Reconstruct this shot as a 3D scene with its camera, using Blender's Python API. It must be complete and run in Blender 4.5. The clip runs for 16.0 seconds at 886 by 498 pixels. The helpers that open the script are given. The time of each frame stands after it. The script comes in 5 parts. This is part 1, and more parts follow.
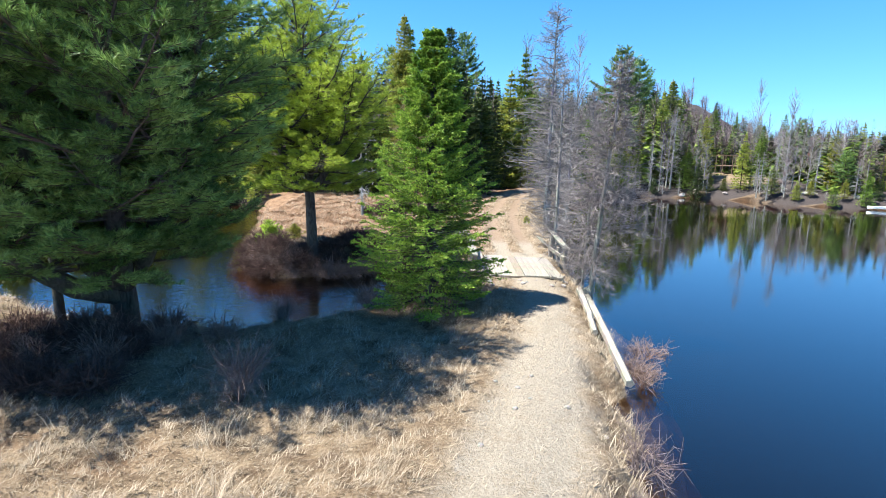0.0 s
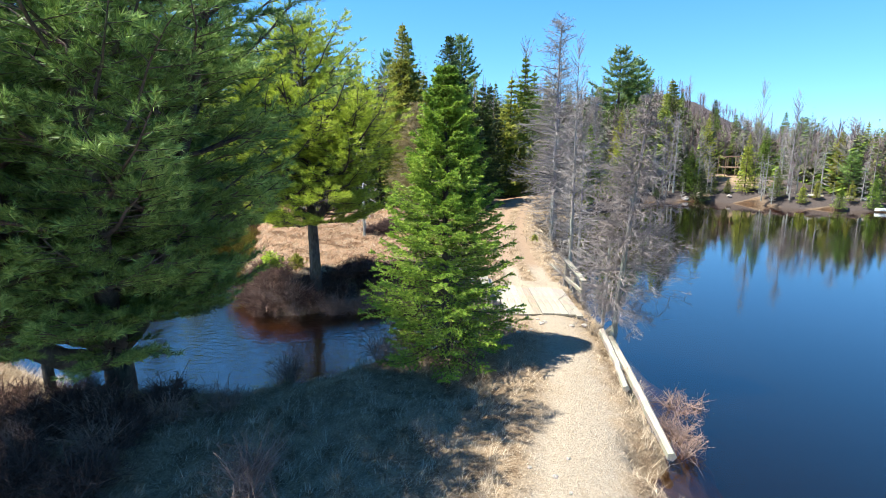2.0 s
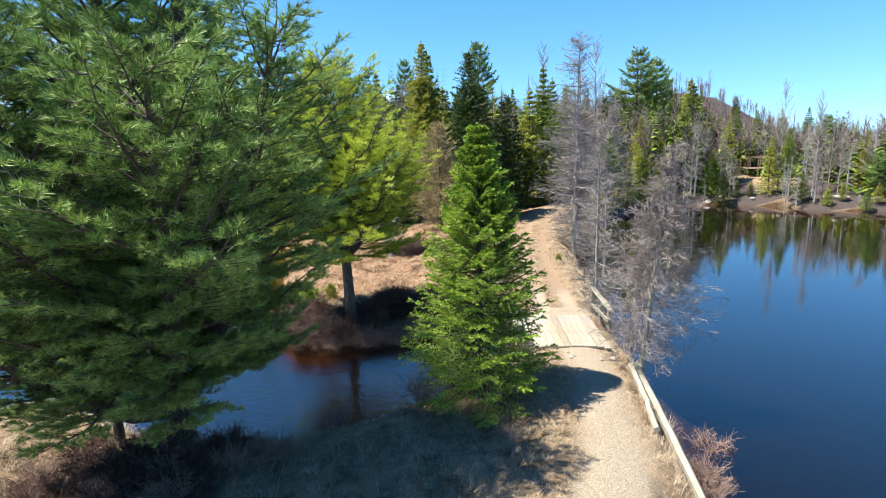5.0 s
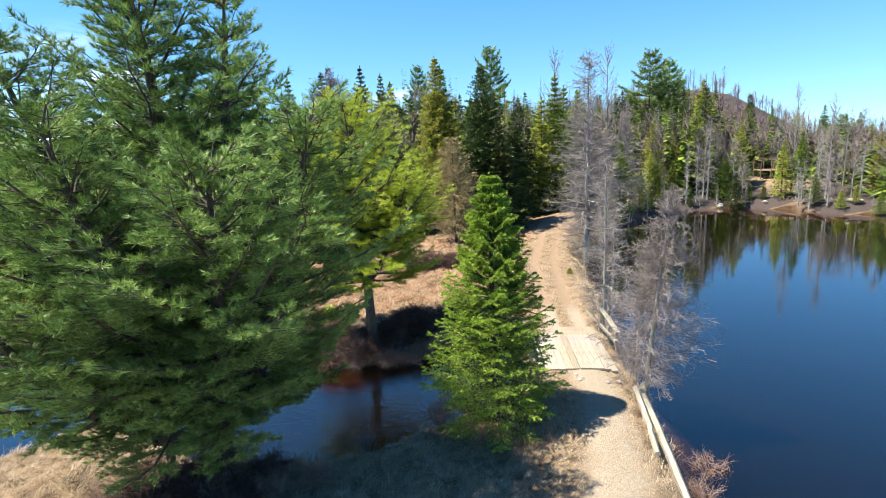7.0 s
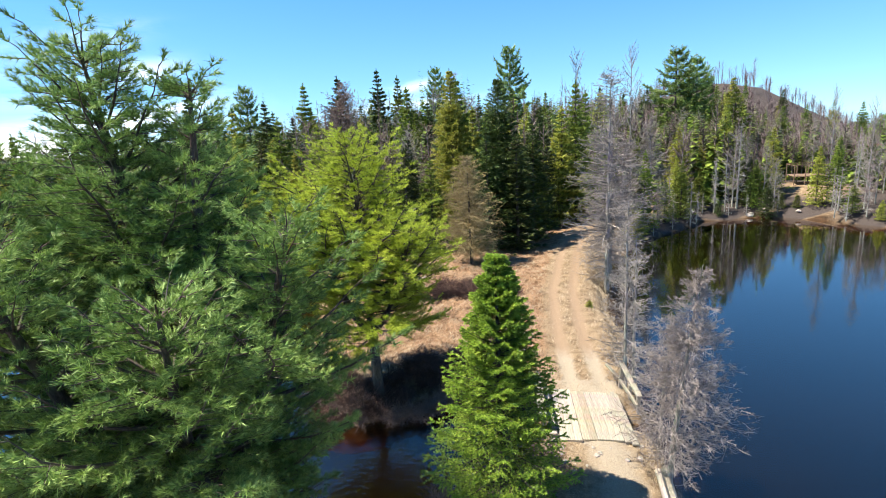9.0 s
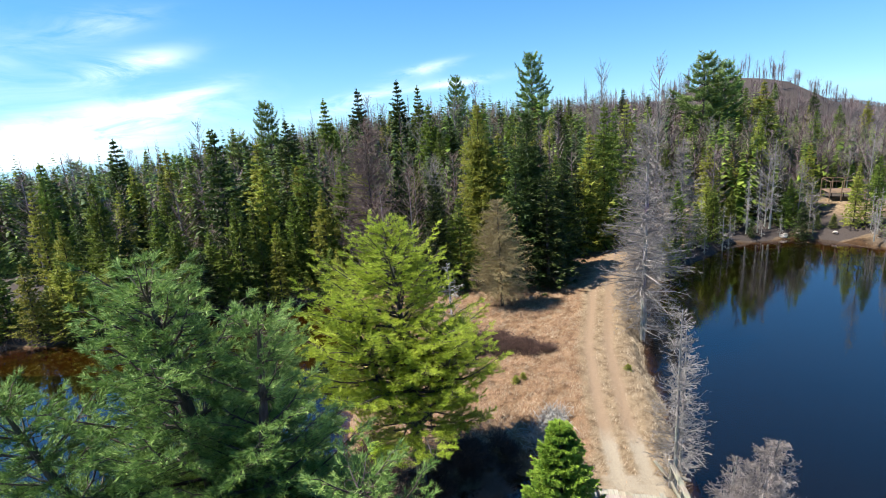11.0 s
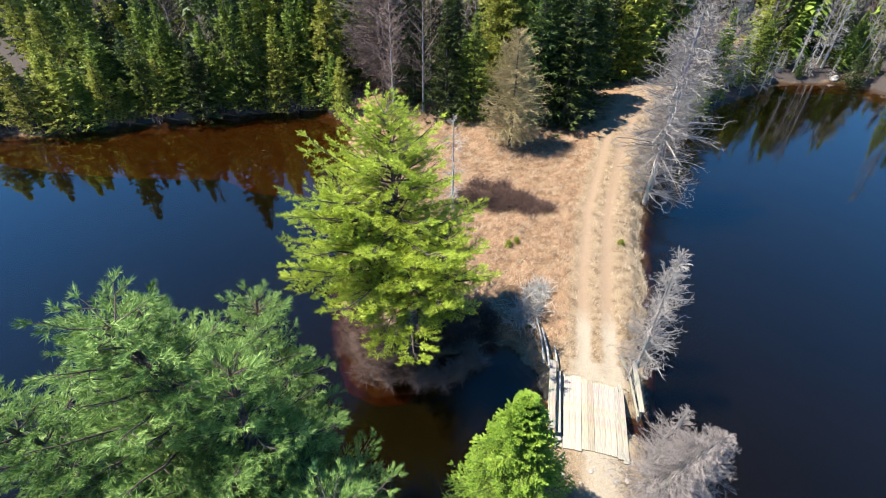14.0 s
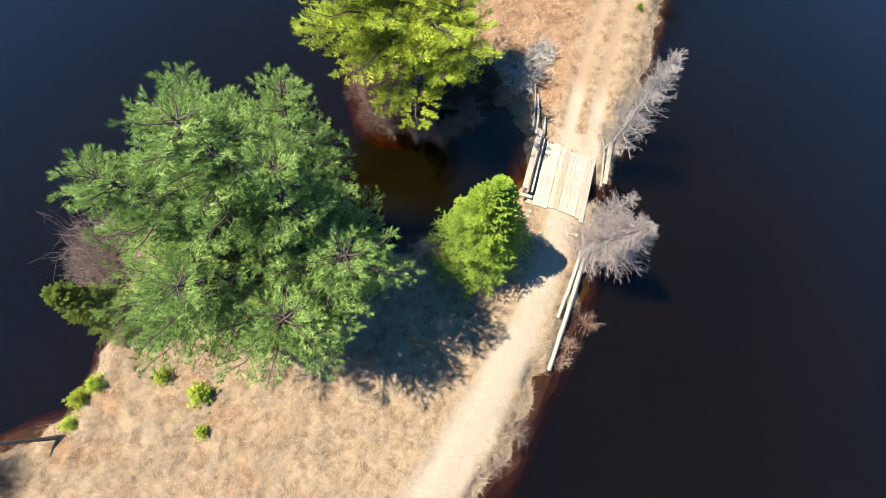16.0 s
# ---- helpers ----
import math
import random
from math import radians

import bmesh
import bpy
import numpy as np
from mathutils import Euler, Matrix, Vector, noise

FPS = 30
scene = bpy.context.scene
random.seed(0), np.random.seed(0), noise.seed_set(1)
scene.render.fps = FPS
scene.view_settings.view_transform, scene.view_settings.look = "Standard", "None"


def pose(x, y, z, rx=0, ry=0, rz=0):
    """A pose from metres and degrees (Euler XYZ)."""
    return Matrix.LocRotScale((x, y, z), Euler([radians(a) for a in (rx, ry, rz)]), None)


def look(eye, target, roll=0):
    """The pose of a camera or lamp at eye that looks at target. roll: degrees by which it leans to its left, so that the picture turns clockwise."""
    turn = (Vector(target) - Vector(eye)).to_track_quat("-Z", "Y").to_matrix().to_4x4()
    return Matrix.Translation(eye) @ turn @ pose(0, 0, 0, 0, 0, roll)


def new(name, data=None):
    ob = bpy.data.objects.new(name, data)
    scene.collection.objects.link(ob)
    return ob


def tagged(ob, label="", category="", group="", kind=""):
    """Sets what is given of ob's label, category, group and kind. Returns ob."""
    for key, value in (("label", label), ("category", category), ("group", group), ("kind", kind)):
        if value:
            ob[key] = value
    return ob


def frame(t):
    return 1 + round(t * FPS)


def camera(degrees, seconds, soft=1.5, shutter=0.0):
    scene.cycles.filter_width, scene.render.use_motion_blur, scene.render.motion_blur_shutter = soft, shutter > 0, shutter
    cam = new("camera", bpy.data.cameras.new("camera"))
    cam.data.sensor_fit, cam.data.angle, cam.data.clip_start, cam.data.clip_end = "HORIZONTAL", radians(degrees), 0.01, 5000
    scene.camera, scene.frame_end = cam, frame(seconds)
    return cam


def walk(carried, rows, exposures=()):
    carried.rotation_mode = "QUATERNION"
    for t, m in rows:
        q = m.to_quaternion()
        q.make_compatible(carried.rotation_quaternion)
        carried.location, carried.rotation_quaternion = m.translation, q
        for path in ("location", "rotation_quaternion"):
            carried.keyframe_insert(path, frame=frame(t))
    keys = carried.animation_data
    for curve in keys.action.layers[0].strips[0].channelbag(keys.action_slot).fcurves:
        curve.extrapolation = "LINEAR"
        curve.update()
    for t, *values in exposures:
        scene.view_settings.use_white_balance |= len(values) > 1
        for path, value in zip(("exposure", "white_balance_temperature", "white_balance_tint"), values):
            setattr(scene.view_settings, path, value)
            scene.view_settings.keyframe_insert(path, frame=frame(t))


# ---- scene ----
# ---- camera and walk ----
cam = camera(80.0, 16.0, soft=0.6)
PATH = [
    (0.0, pose(0.005, 0.005, 4.298, 79.16, -1.14, -0.02)),
    (0.5, pose(-0.146, 0.374, 4.551, 79.01, -0.98, -0.05)),
    (1.0, pose(-0.249, 0.638, 4.801, 78.99, -0.75, -0.32)),
    (1.5, pose(-0.324, 0.846, 5.045, 78.88, -0.47, -0.55)),
    (2.0, pose(-0.413, 0.990, 5.237, 78.88, -0.13, -0.53)),
    (2.5, pose(-0.469, 1.037, 5.444, 78.93, 0.29, -0.37)),
    (3.0, pose(-0.512, 1.022, 5.639, 78.91, 0.75, -0.10)),
    (3.5, pose(-0.588, 0.994, 5.850, 78.87, 0.91, 0.18)),
    (4.0, pose(-0.702, 0.987, 6.038, 78.80, 1.09, 0.56)),
    (6.5, pose(-0.765, -0.194, 7.266, 78.54, 2.41, 1.96)),
    (7.0, pose(-0.737, -0.229, 7.649, 78.31, 2.54, 2.53)),
    (7.5, pose(-0.682, -0.124, 8.080, 78.04, 2.85, 3.36)),
    (8.0, pose(-0.553, 0.243, 8.484, 77.95, 3.11, 4.36)),
    (8.5, pose(-0.443, 0.770, 8.900, 77.52, 3.18, 4.70)),
    (9.0, pose(-0.299, 1.285, 9.376, 77.35, 3.14, 4.80)),
    (11.5, pose(-1.230, 2.838, 13.832, 75.35, 4.17, 6.39)),
    (12.0, pose(-1.179, 3.287, 14.443, 75.27, 4.25, 5.51)),
    (12.5, pose(-1.133, 3.724, 15.010, 74.98, 4.47, 5.74)),
    (13.0, pose(-1.154, 4.155, 15.514, 67.50, 3.36, 6.65)),
    (13.5, pose(-1.185, 4.662, 16.020, 58.88, 0.26, 8.15)),
    (14.0, pose(-1.064, 5.152, 16.436, 50.51, -0.67, 9.55)),
    (14.5, pose(-0.949, 5.401, 16.947, 42.06, -1.74, 11.38)),
    (15.0, pose(-0.924, 5.458, 17.765, 33.07, -2.52, 12.87)),
    (15.5, pose(-0.944, 5.474, 18.613, 24.12, -3.40, 14.41)),
    (16.0, pose(-1.030, 5.363, 19.351, 19.20, -4.00, 14.93)),
]
walk(cam, PATH, exposures=[(0.0, 1.68, 6100, 5), (1.5, 1.76, 6400, 5), (3.5, 1.68, 6650, 6), (8.5, 1.62, 7050, 7), (12.0, 1.18, 6500, 6), (13.0, 1.27, 6500, 6), (14.5, 1.74, 6600, 7), (16.0, 1.7, 7100, 9)])

# ---- sky, sun, exposure ----
SUN_EL, SUN_DIR = 61.5, Vector((-0.98, -0.20, 0.0)).normalized()
sun_vec = Vector((SUN_DIR.x * math.cos(radians(SUN_EL)), SUN_DIR.y * math.cos(radians(SUN_EL)), math.sin(radians(SUN_EL))))
sun = new("sun", bpy.data.lights.new("sun", "SUN"))
sun.data.energy, sun.data.angle, sun.data.color = 5.0, radians(0.53), (1.0, 0.95, 0.87)
sun.matrix_world = look(sun_vec * 100, (0, 0, 0))

world = bpy.data.worlds.new("sky")
scene.world = world
world.use_nodes = True
wn, wl = world.node_tree.nodes, world.node_tree.links
sky = wn.new("ShaderNodeTexSky")
sky.sky_type, sky.sun_disc = "NISHITA", False
sky.sun_elevation, sky.sun_rotation = radians(SUN_EL), math.atan2(SUN_DIR.x, SUN_DIR.y)
sky.air_density, sky.dust_density, sky.ozone_density = 1.0, 0.0, 4.0
bg = wn["Background"]
bg.inputs["Strength"].default_value = 0.088
# thin streaky cirrus: wisps in the north-west, each with its bearing, height, length, breadth (degrees), slant and strength
tc, mp = wn.new("ShaderNodeTexCoord"), wn.new("ShaderNodeMapping")
mp.inputs["Scale"].default_value = (3.0, 3.0, 11.0)
mp.inputs["Rotation"].default_value = (0.0, 0.28, 0.0)
cl = wn.new("ShaderNodeTexNoise")
cl.inputs["Scale"].default_value, cl.inputs["Detail"].default_value, cl.inputs["Roughness"].default_value = 2.4, 7.0, 0.6
cl.inputs["Distortion"].default_value = 0.6
wl.new(tc.outputs["Generated"], mp.inputs["Vector"])
wl.new(mp.outputs["Vector"], cl.inputs["Vector"])


def sky_math(how, a, b=None):
    k = wn.new("ShaderNodeMath")
    k.operation = how
    for i, v in enumerate((a, b)):
        if isinstance(v, (int, float)):
            k.inputs[i].default_value = v
        elif v is not None:
            wl.new(v, k.inputs[i])
    return k.outputs[0]


sep = wn.new("ShaderNodeSeparateXYZ")
wl.new(tc.outputs["Generated"], sep.inputs[0])
bearing = sky_math("ARCTAN2", sep.outputs["X"], sep.outputs["Y"])
height = sky_math("ARCSINE", sep.outputs["Z"])
veil = 0.0
for az_, el_, long_, broad, slant, amount in ((-35.5, 6.0, 4.2, 0.9, 12, 1.2), (-31.0, 3.3, 4.0, 0.6, 14, 0.7), (-39.0, 0.6, 9.0, 1.8, 10, 1.5), (-46.0, -1.5, 9.0, 2.4, 8, 1.6),
                                              (-7.7, 4.6, 3.2, 0.45, 8, 0.7), (-5.0, 2.9, 4.5, 0.45, 6, 0.9), (-16.0, 1.8, 6.0, 0.8, 12, 0.9), (-37.0, 9.5, 4.0, 1.0, 10, 0.5),
                                              (-60.0, 4.0, 14.0, 3.0, 8, 0.9)):
    ca, sa = math.cos(radians(slant)), math.sin(radians(slant))
    da, de = sky_math("SUBTRACT", bearing, radians(az_)), sky_math("SUBTRACT", height, radians(el_))
    u = sky_math("ADD", sky_math("MULTIPLY", da, ca / radians(long_)), sky_math("MULTIPLY", de, sa / radians(long_)))
    v = sky_math("SUBTRACT", sky_math("MULTIPLY", de, ca / radians(broad)), sky_math("MULTIPLY", da, sa / radians(broad)))
    g = sky_math("EXPONENT", sky_math("MULTIPLY", sky_math("ADD", sky_math("MULTIPLY", u, u), sky_math("MULTIPLY", v, v)), -1.0))
    veil = sky_math("ADD", sky_math("MULTIPLY", g, amount * 0.62), veil)
cr = wn.new("ShaderNodeMapRange")
cr.inputs["From Min"].default_value, cr.inputs["From Max"].default_value = 0.36, 0.66
wl.new(cl.outputs["Fac"], cr.inputs["Value"])
mx = wn.new("ShaderNodeMix")
mx.data_type = "RGBA"
mx.inputs["B"].default_value = (9.6, 9.9, 10.2, 1)
cover = wn.new("ShaderNodeMath")
cover.operation, cover.use_clamp = "MULTIPLY", True
wl.new(veil, cover.inputs[0])
wl.new(cr.outputs["Result"], cover.inputs[1])
wl.new(cover.outputs[0], mx.inputs["Factor"])
# the eye line is lifted a little, so that the blue reaches down to the tree tops
sv, zc = wn.new("ShaderNodeSeparateXYZ"), wn.new("ShaderNodeMath")
zc.operation = "MAXIMUM"
zc.inputs[1].default_value = 0.0
zm = wn.new("ShaderNodeMath")
zm.operation = "MULTIPLY_ADD"
zm.inputs[1].default_value, zm.inputs[2].default_value = 0.9, 0.10
cv = wn.new("ShaderNodeCombineXYZ")
wl.new(tc.outputs["Generated"], sv.inputs[0])
wl.new(sv.outputs["X"], cv.inputs["X"])
wl.new(sv.outputs["Y"], cv.inputs["Y"])
wl.new(sv.outputs["Z"], zc.inputs[0])
wl.new(zc.outputs[0], zm.inputs[0])
wl.new(zm.outputs[0], cv.inputs["Z"])
wl.new(cv.outputs[0], sky.inputs["Vector"])
hs = wn.new("ShaderNodeHueSaturation")
hs.inputs["Hue"].default_value, hs.inputs["Saturation"].default_value = 0.50, 1.28
wl.new(sky.outputs["Color"], hs.inputs["Color"])
wl.new(hs.outputs["Color"], mx.inputs["A"])
wl.new(mx.outputs["Result"], bg.inputs["Color"])

# ---- materials ----
def base_material(name, rough=0.8):
    m = bpy.data.materials.new(name)
    m.use_nodes = True
    n, l = m.node_tree.nodes, m.node_tree.links
    b = n["Principled BSDF"]
    b.inputs["Roughness"].default_value = rough
    b.inputs["Specular IOR Level"].default_value = 0.25
    return m, n, l, b


def ramp(n, stops):
    r = n.new("ShaderNodeValToRGB")
    e = r.color_ramp.elements
    e[0].position, e[0].color = stops[0][0], (*stops[0][1], 1)
    e[1].position, e[1].color = stops[-1][0], (*stops[-1][1], 1)
    for p, c in stops[1:-1]:
        k = e.new(p)
        k.color = (*c, 1)
    return r


def noise_tex(n, l, scale, detail=4.0, rough=0.6, coords=None, dist=0.0):
    t = n.new("ShaderNodeTexNoise")
    t.inputs["Scale"].default_value, t.inputs["Detail"].default_value = scale, detail
    t.inputs["Roughness"].default_value, t.inputs["Distortion"].default_value = rough, dist
    if coords is not None:
        l.new(coords, t.inputs["Vector"])
    return t


def mix_rgb(n, l, fac, a, b, how="MIX"):
    x = n.new("ShaderNodeMix")
    x.data_type, x.blend_type = "RGBA", how
    for key, v in (("Factor", fac), ("A", a), ("B", b)):
        if isinstance(v, (int, float)):
            x.inputs[key].default_value = v
        elif isinstance(v, tuple):
            x.inputs[key].default_value = (*v, 1)
        else:
            l.new(v, x.inputs[key])
    return x.outputs["Result"]


def bump(n, l, b, height, strength, distance=0.02):
    u = n.new("ShaderNodeBump")
    u.inputs["Strength"].default_value, u.inputs["Distance"].default_value = strength, distance
    l.new(height, u.inputs["Height"])
    l.new(u.outputs["Normal"], b.inputs["Normal"])


def foliage(name, dark, mid, light, translucent=0.3, scale=0.9):
    """Needles: colour varies needle by needle, by clump, and from tree to tree."""
    m, n, l, b = base_material(name, 0.5)
    b.inputs["Specular IOR Level"].default_value = 0.3
    g, co, oi = n.new("ShaderNodeNewGeometry"), n.new("ShaderNodeTexCoord"), n.new("ShaderNodeObjectInfo")
    r = ramp(n, [(0.0, dark), (0.5, mid), (1.0, light)])
    nz = noise_tex(n, l, scale, 3.0, 0.6, co.outputs["Object"])
    ad = n.new("ShaderNodeMath")
    ad.operation = "MULTIPLY_ADD"
    l.new(g.outputs["Random Per Island"], ad.inputs[0])
    ad.inputs[1].default_value = 0.55
    sb = n.new("ShaderNodeMath")
    sb.operation = "MULTIPLY_ADD"
    l.new(nz.outputs["Fac"], sb.inputs[0])
    sb.inputs[1].default_value, sb.inputs[2].default_value = 1.3, -0.42
    l.new(sb.outputs[0], ad.inputs[2])
    l.new(ad.outputs[0], r.inputs["Fac"])
    hs = n.new("ShaderNodeHueSaturation")
    mr = n.new("ShaderNodeMapRange")
    mr.inputs["To Min"].default_value, mr.inputs["To Max"].default_value = 0.485, 0.515
    l.new(oi.outputs["Random"], mr.inputs["Value"])
    l.new(mr.outputs["Result"], hs.inputs["Hue"])
    mv = n.new("ShaderNodeMapRange")
    mv.inputs["To Min"].default_value, mv.inputs["To Max"].default_value = 0.75, 1.25
    l.new(oi.outputs["Random"], mv.inputs["Value"])
    l.new(mv.outputs["Result"], hs.inputs["Value"])
    l.new(r.outputs["Color"], hs.inputs["Color"])
    l.new(hs.outputs["Color"], b.inputs["Base Color"])
    tr, ms = n.new("ShaderNodeBsdfTranslucent"), n.new("ShaderNodeMixShader")
    l.new(hs.outputs["Color"], tr.inputs["Color"])
    ms.inputs[0].default_value = translucent
    l.new(b.outputs[0], ms.inputs[1])
    l.new(tr.outputs[0], ms.inputs[2])
    l.new(ms.outputs[0], n["Material Output"].inputs["Surface"])
    return m


def bark(name, dark, light, scale=14.0):
    m, n, l, b = base_material(name, 0.9)
    co = n.new("ShaderNodeTexCoord")
    mp = n.new("ShaderNodeMapping")
    mp.inputs["Scale"].default_value = (1, 1, 0.25)
    l.new(co.outputs["Object"], mp.inputs["Vector"])
    a = noise_tex(n, l, scale, 5.0, 0.65, mp.outputs["Vector"], 0.6)
    c = noise_tex(n, l, 1.3, 3.0, 0.5, co.outputs["Object"])
    r = ramp(n, [(0.3, dark), (0.7, light)])
    l.new(a.outputs["Fac"], r.inputs["Fac"])
    col = mix_rgb(n, l, 0.5, r.outputs["Color"], c.outputs["Color"], "SOFT_LIGHT")
    l.new(col, b.inputs["Base Color"])
    bump(n, l, b, a.outputs["Fac"], 0.8, 0.03)
    return m


def twig(name, dark, light):
    m, n, l, b = base_material(name, 0.85)
    g = n.new("ShaderNodeNewGeometry")
    r = ramp(n, [(0.0, dark), (1.0, light)])
    l.new(g.outputs["Random Per Island"], r.inputs["Fac"])
    l.new(r.outputs["Color"], b.inputs["Base Color"])
    return m


def weathered_wood(name, dark, light):
    m, n, l, b = base_material(name, 0.85)
    co, oi = n.new("ShaderNodeTexCoord"), n.new("ShaderNodeObjectInfo")
    mp = n.new("ShaderNodeMapping")
    mp.inputs["Scale"].default_value = (14, 0.8, 14)
    l.new(co.outputs["Object"], mp.inputs["Vector"])
    a = noise_tex(n, l, 3.0, 5.0, 0.6, mp.outputs["Vector"], 0.4)
    c = noise_tex(n, l, 2.2, 4.0, 0.6, co.outputs["Object"])
    r = ramp(n, [(0.25, dark), (0.62, light)])
    l.new(a.outputs["Fac"], r.inputs["Fac"])
    hs = n.new("ShaderNodeHueSaturation")
    mv = n.new("ShaderNodeMapRange")
    mv.inputs["To Min"].default_value, mv.inputs["To Max"].default_value = 0.82, 1.1
    l.new(oi.outputs["Random"], mv.inputs["Value"])
    l.new(mv.outputs["Result"], hs.inputs["Value"])
    col = mix_rgb(n, l, 0.35, r.outputs["Color"], c.outputs["Color"], "SOFT_LIGHT")
    l.new(col, hs.inputs["Color"])
    l.new(hs.outputs["Color"], b.inputs["Base Color"])
    bump(n, l, b, a.outputs["Fac"], 0.6, 0.01)
    return m


def ground_material():
    """Dead grass, fallen leaves and gravel; masks follow where each lies, and one also paints pine shade on the far
    bank.
    """
    m, n, l, b = base_material("ground", 0.95)
    geo = n.new("ShaderNodeNewGeometry")
    pos = geo.outputs["Position"]

    def mask(name, lo, hi, scale, amount):
        at = n.new("ShaderNodeAttribute")
        at.attribute_name = name
        nz = noise_tex(n, l, scale, 5.0, 0.65, pos)
        ad = n.new("ShaderNodeMath")
        ad.operation = "MULTIPLY_ADD"
        l.new(nz.outputs["Fac"], ad.inputs[0])
        ad.inputs[1].default_value = amount
        sh = n.new("ShaderNodeMath")
        sh.operation = "SUBTRACT"
        l.new(at.outputs["Fac"], sh.inputs[0])
        sh.inputs[1].default_value = amount * 0.5
        l.new(sh.outputs[0], ad.inputs[2])
        mr = n.new("ShaderNodeMapRange")
        mr.inputs["From Min"].default_value, mr.inputs["From Max"].default_value = lo, hi
        l.new(ad.outputs[0], mr.inputs["Value"])
        return mr.outputs["Result"]

    fine = noise_tex(n, l, 26.0, 6.0, 0.7, pos)
    mid = noise_tex(n, l, 2.3, 5.0, 0.6, pos, 0.5)
    straw = ramp(n, [(0.25, (0.0902, 0.0574, 0.0328)), (0.5, (0.254, 0.18, 0.111)), (0.75, (0.394, 0.299, 0.197))])
    l.new(fine.outputs["Fac"], straw.inputs["Fac"])
    rust = ramp(n, [(0.25, (0.107, 0.0533, 0.0287)), (0.55, (0.27, 0.165, 0.095)), (0.8, (0.41, 0.254, 0.148))])
    l.new(fine.outputs["Fac"], rust.inputs["Fac"])
    grass = mix_rgb(n, l, mask("rust", 0.3, 0.7, 1.1, 0.5), straw.outputs["Color"], rust.outputs["Color"])
    patch = ramp(n, [(0.35, (0.10, 0.065, 0.04)), (0.6, (0.5, 0.5, 0.5))])
    l.new(mid.outputs["Fac"], patch.inputs["Fac"])
    grass = mix_rgb(n, l, 0.62, grass, patch.outputs["Color"], "OVERLAY")
    # gravel
    v = n.new("ShaderNodeTexVoronoi")
    v.inputs["Scale"].default_value = 38.0
    l.new(pos, v.inputs["Vector"])
    stones = ramp(n, [(0.0, (0.204, 0.166, 0.123)), (0.5, (0.323, 0.276, 0.217)), (1.0, (0.459, 0.408, 0.34))])
    l.new(v.outputs["Color"], stones.inputs["Fac"])
    dirt = ramp(n, [(0.3, (0.187, 0.145, 0.102)), (0.7, (0.323, 0.264, 0.196))])
    l.new(fine.outputs["Fac"], dirt.inputs["Fac"])
    gravel = mix_rgb(n, l, 0.68, stones.outputs["Color"], dirt.outputs["Color"])
    earth = ramp(n, [(0.3, (0.162, 0.106, 0.068)), (0.7, (0.289, 0.204, 0.136))])
    l.new(fine.outputs["Fac"], earth.inputs["Fac"])
    track = mix_rgb(n, l, mask("earthy", 0.35, 0.65, 0.9, 0.4), gravel, earth.outputs["Color"])
    col = mix_rgb(n, l, mask("track", 0.35, 0.95, 2.2, 1.3), grass, track)
    mud = ramp(n, [(0.3, (0.022, 0.013, 0.007)), (0.7, (0.07, 0.036, 0.016))])
    l.new(mid.outputs["Fac"], mud.inputs["Fac"])
    col = mix_rgb(n, l, mask("mud", 0.35, 0.65, 3.0, 0.3), col, mud.outputs["Color"])
    sand = ramp(n, [(0.3, (0.0324, 0.0259, 0.0112)), (0.7, (0.0734, 0.054, 0.0233))])
    l.new(mid.outputs["Fac"], sand.inputs["Fac"])
    col = mix_rgb(n, l, mask("sandy", 0.3, 0.7, 0.8, 0.3), col, sand.outputs["Color"])
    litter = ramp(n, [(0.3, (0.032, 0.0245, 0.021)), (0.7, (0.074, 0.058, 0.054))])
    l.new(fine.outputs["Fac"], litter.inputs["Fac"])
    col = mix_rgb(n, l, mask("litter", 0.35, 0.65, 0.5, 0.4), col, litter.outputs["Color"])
    l.new(col, b.inputs["Base Color"])
    hsum = n.new("ShaderNodeMath")
    hsum.operation = "ADD"
    l.new(fine.outputs["Fac"], hsum.inputs[0])
    l.new(mid.outputs["Fac"], hsum.inputs[1])
    bump(n, l, b, hsum.outputs[0], 0.9, 0.06)
    return m


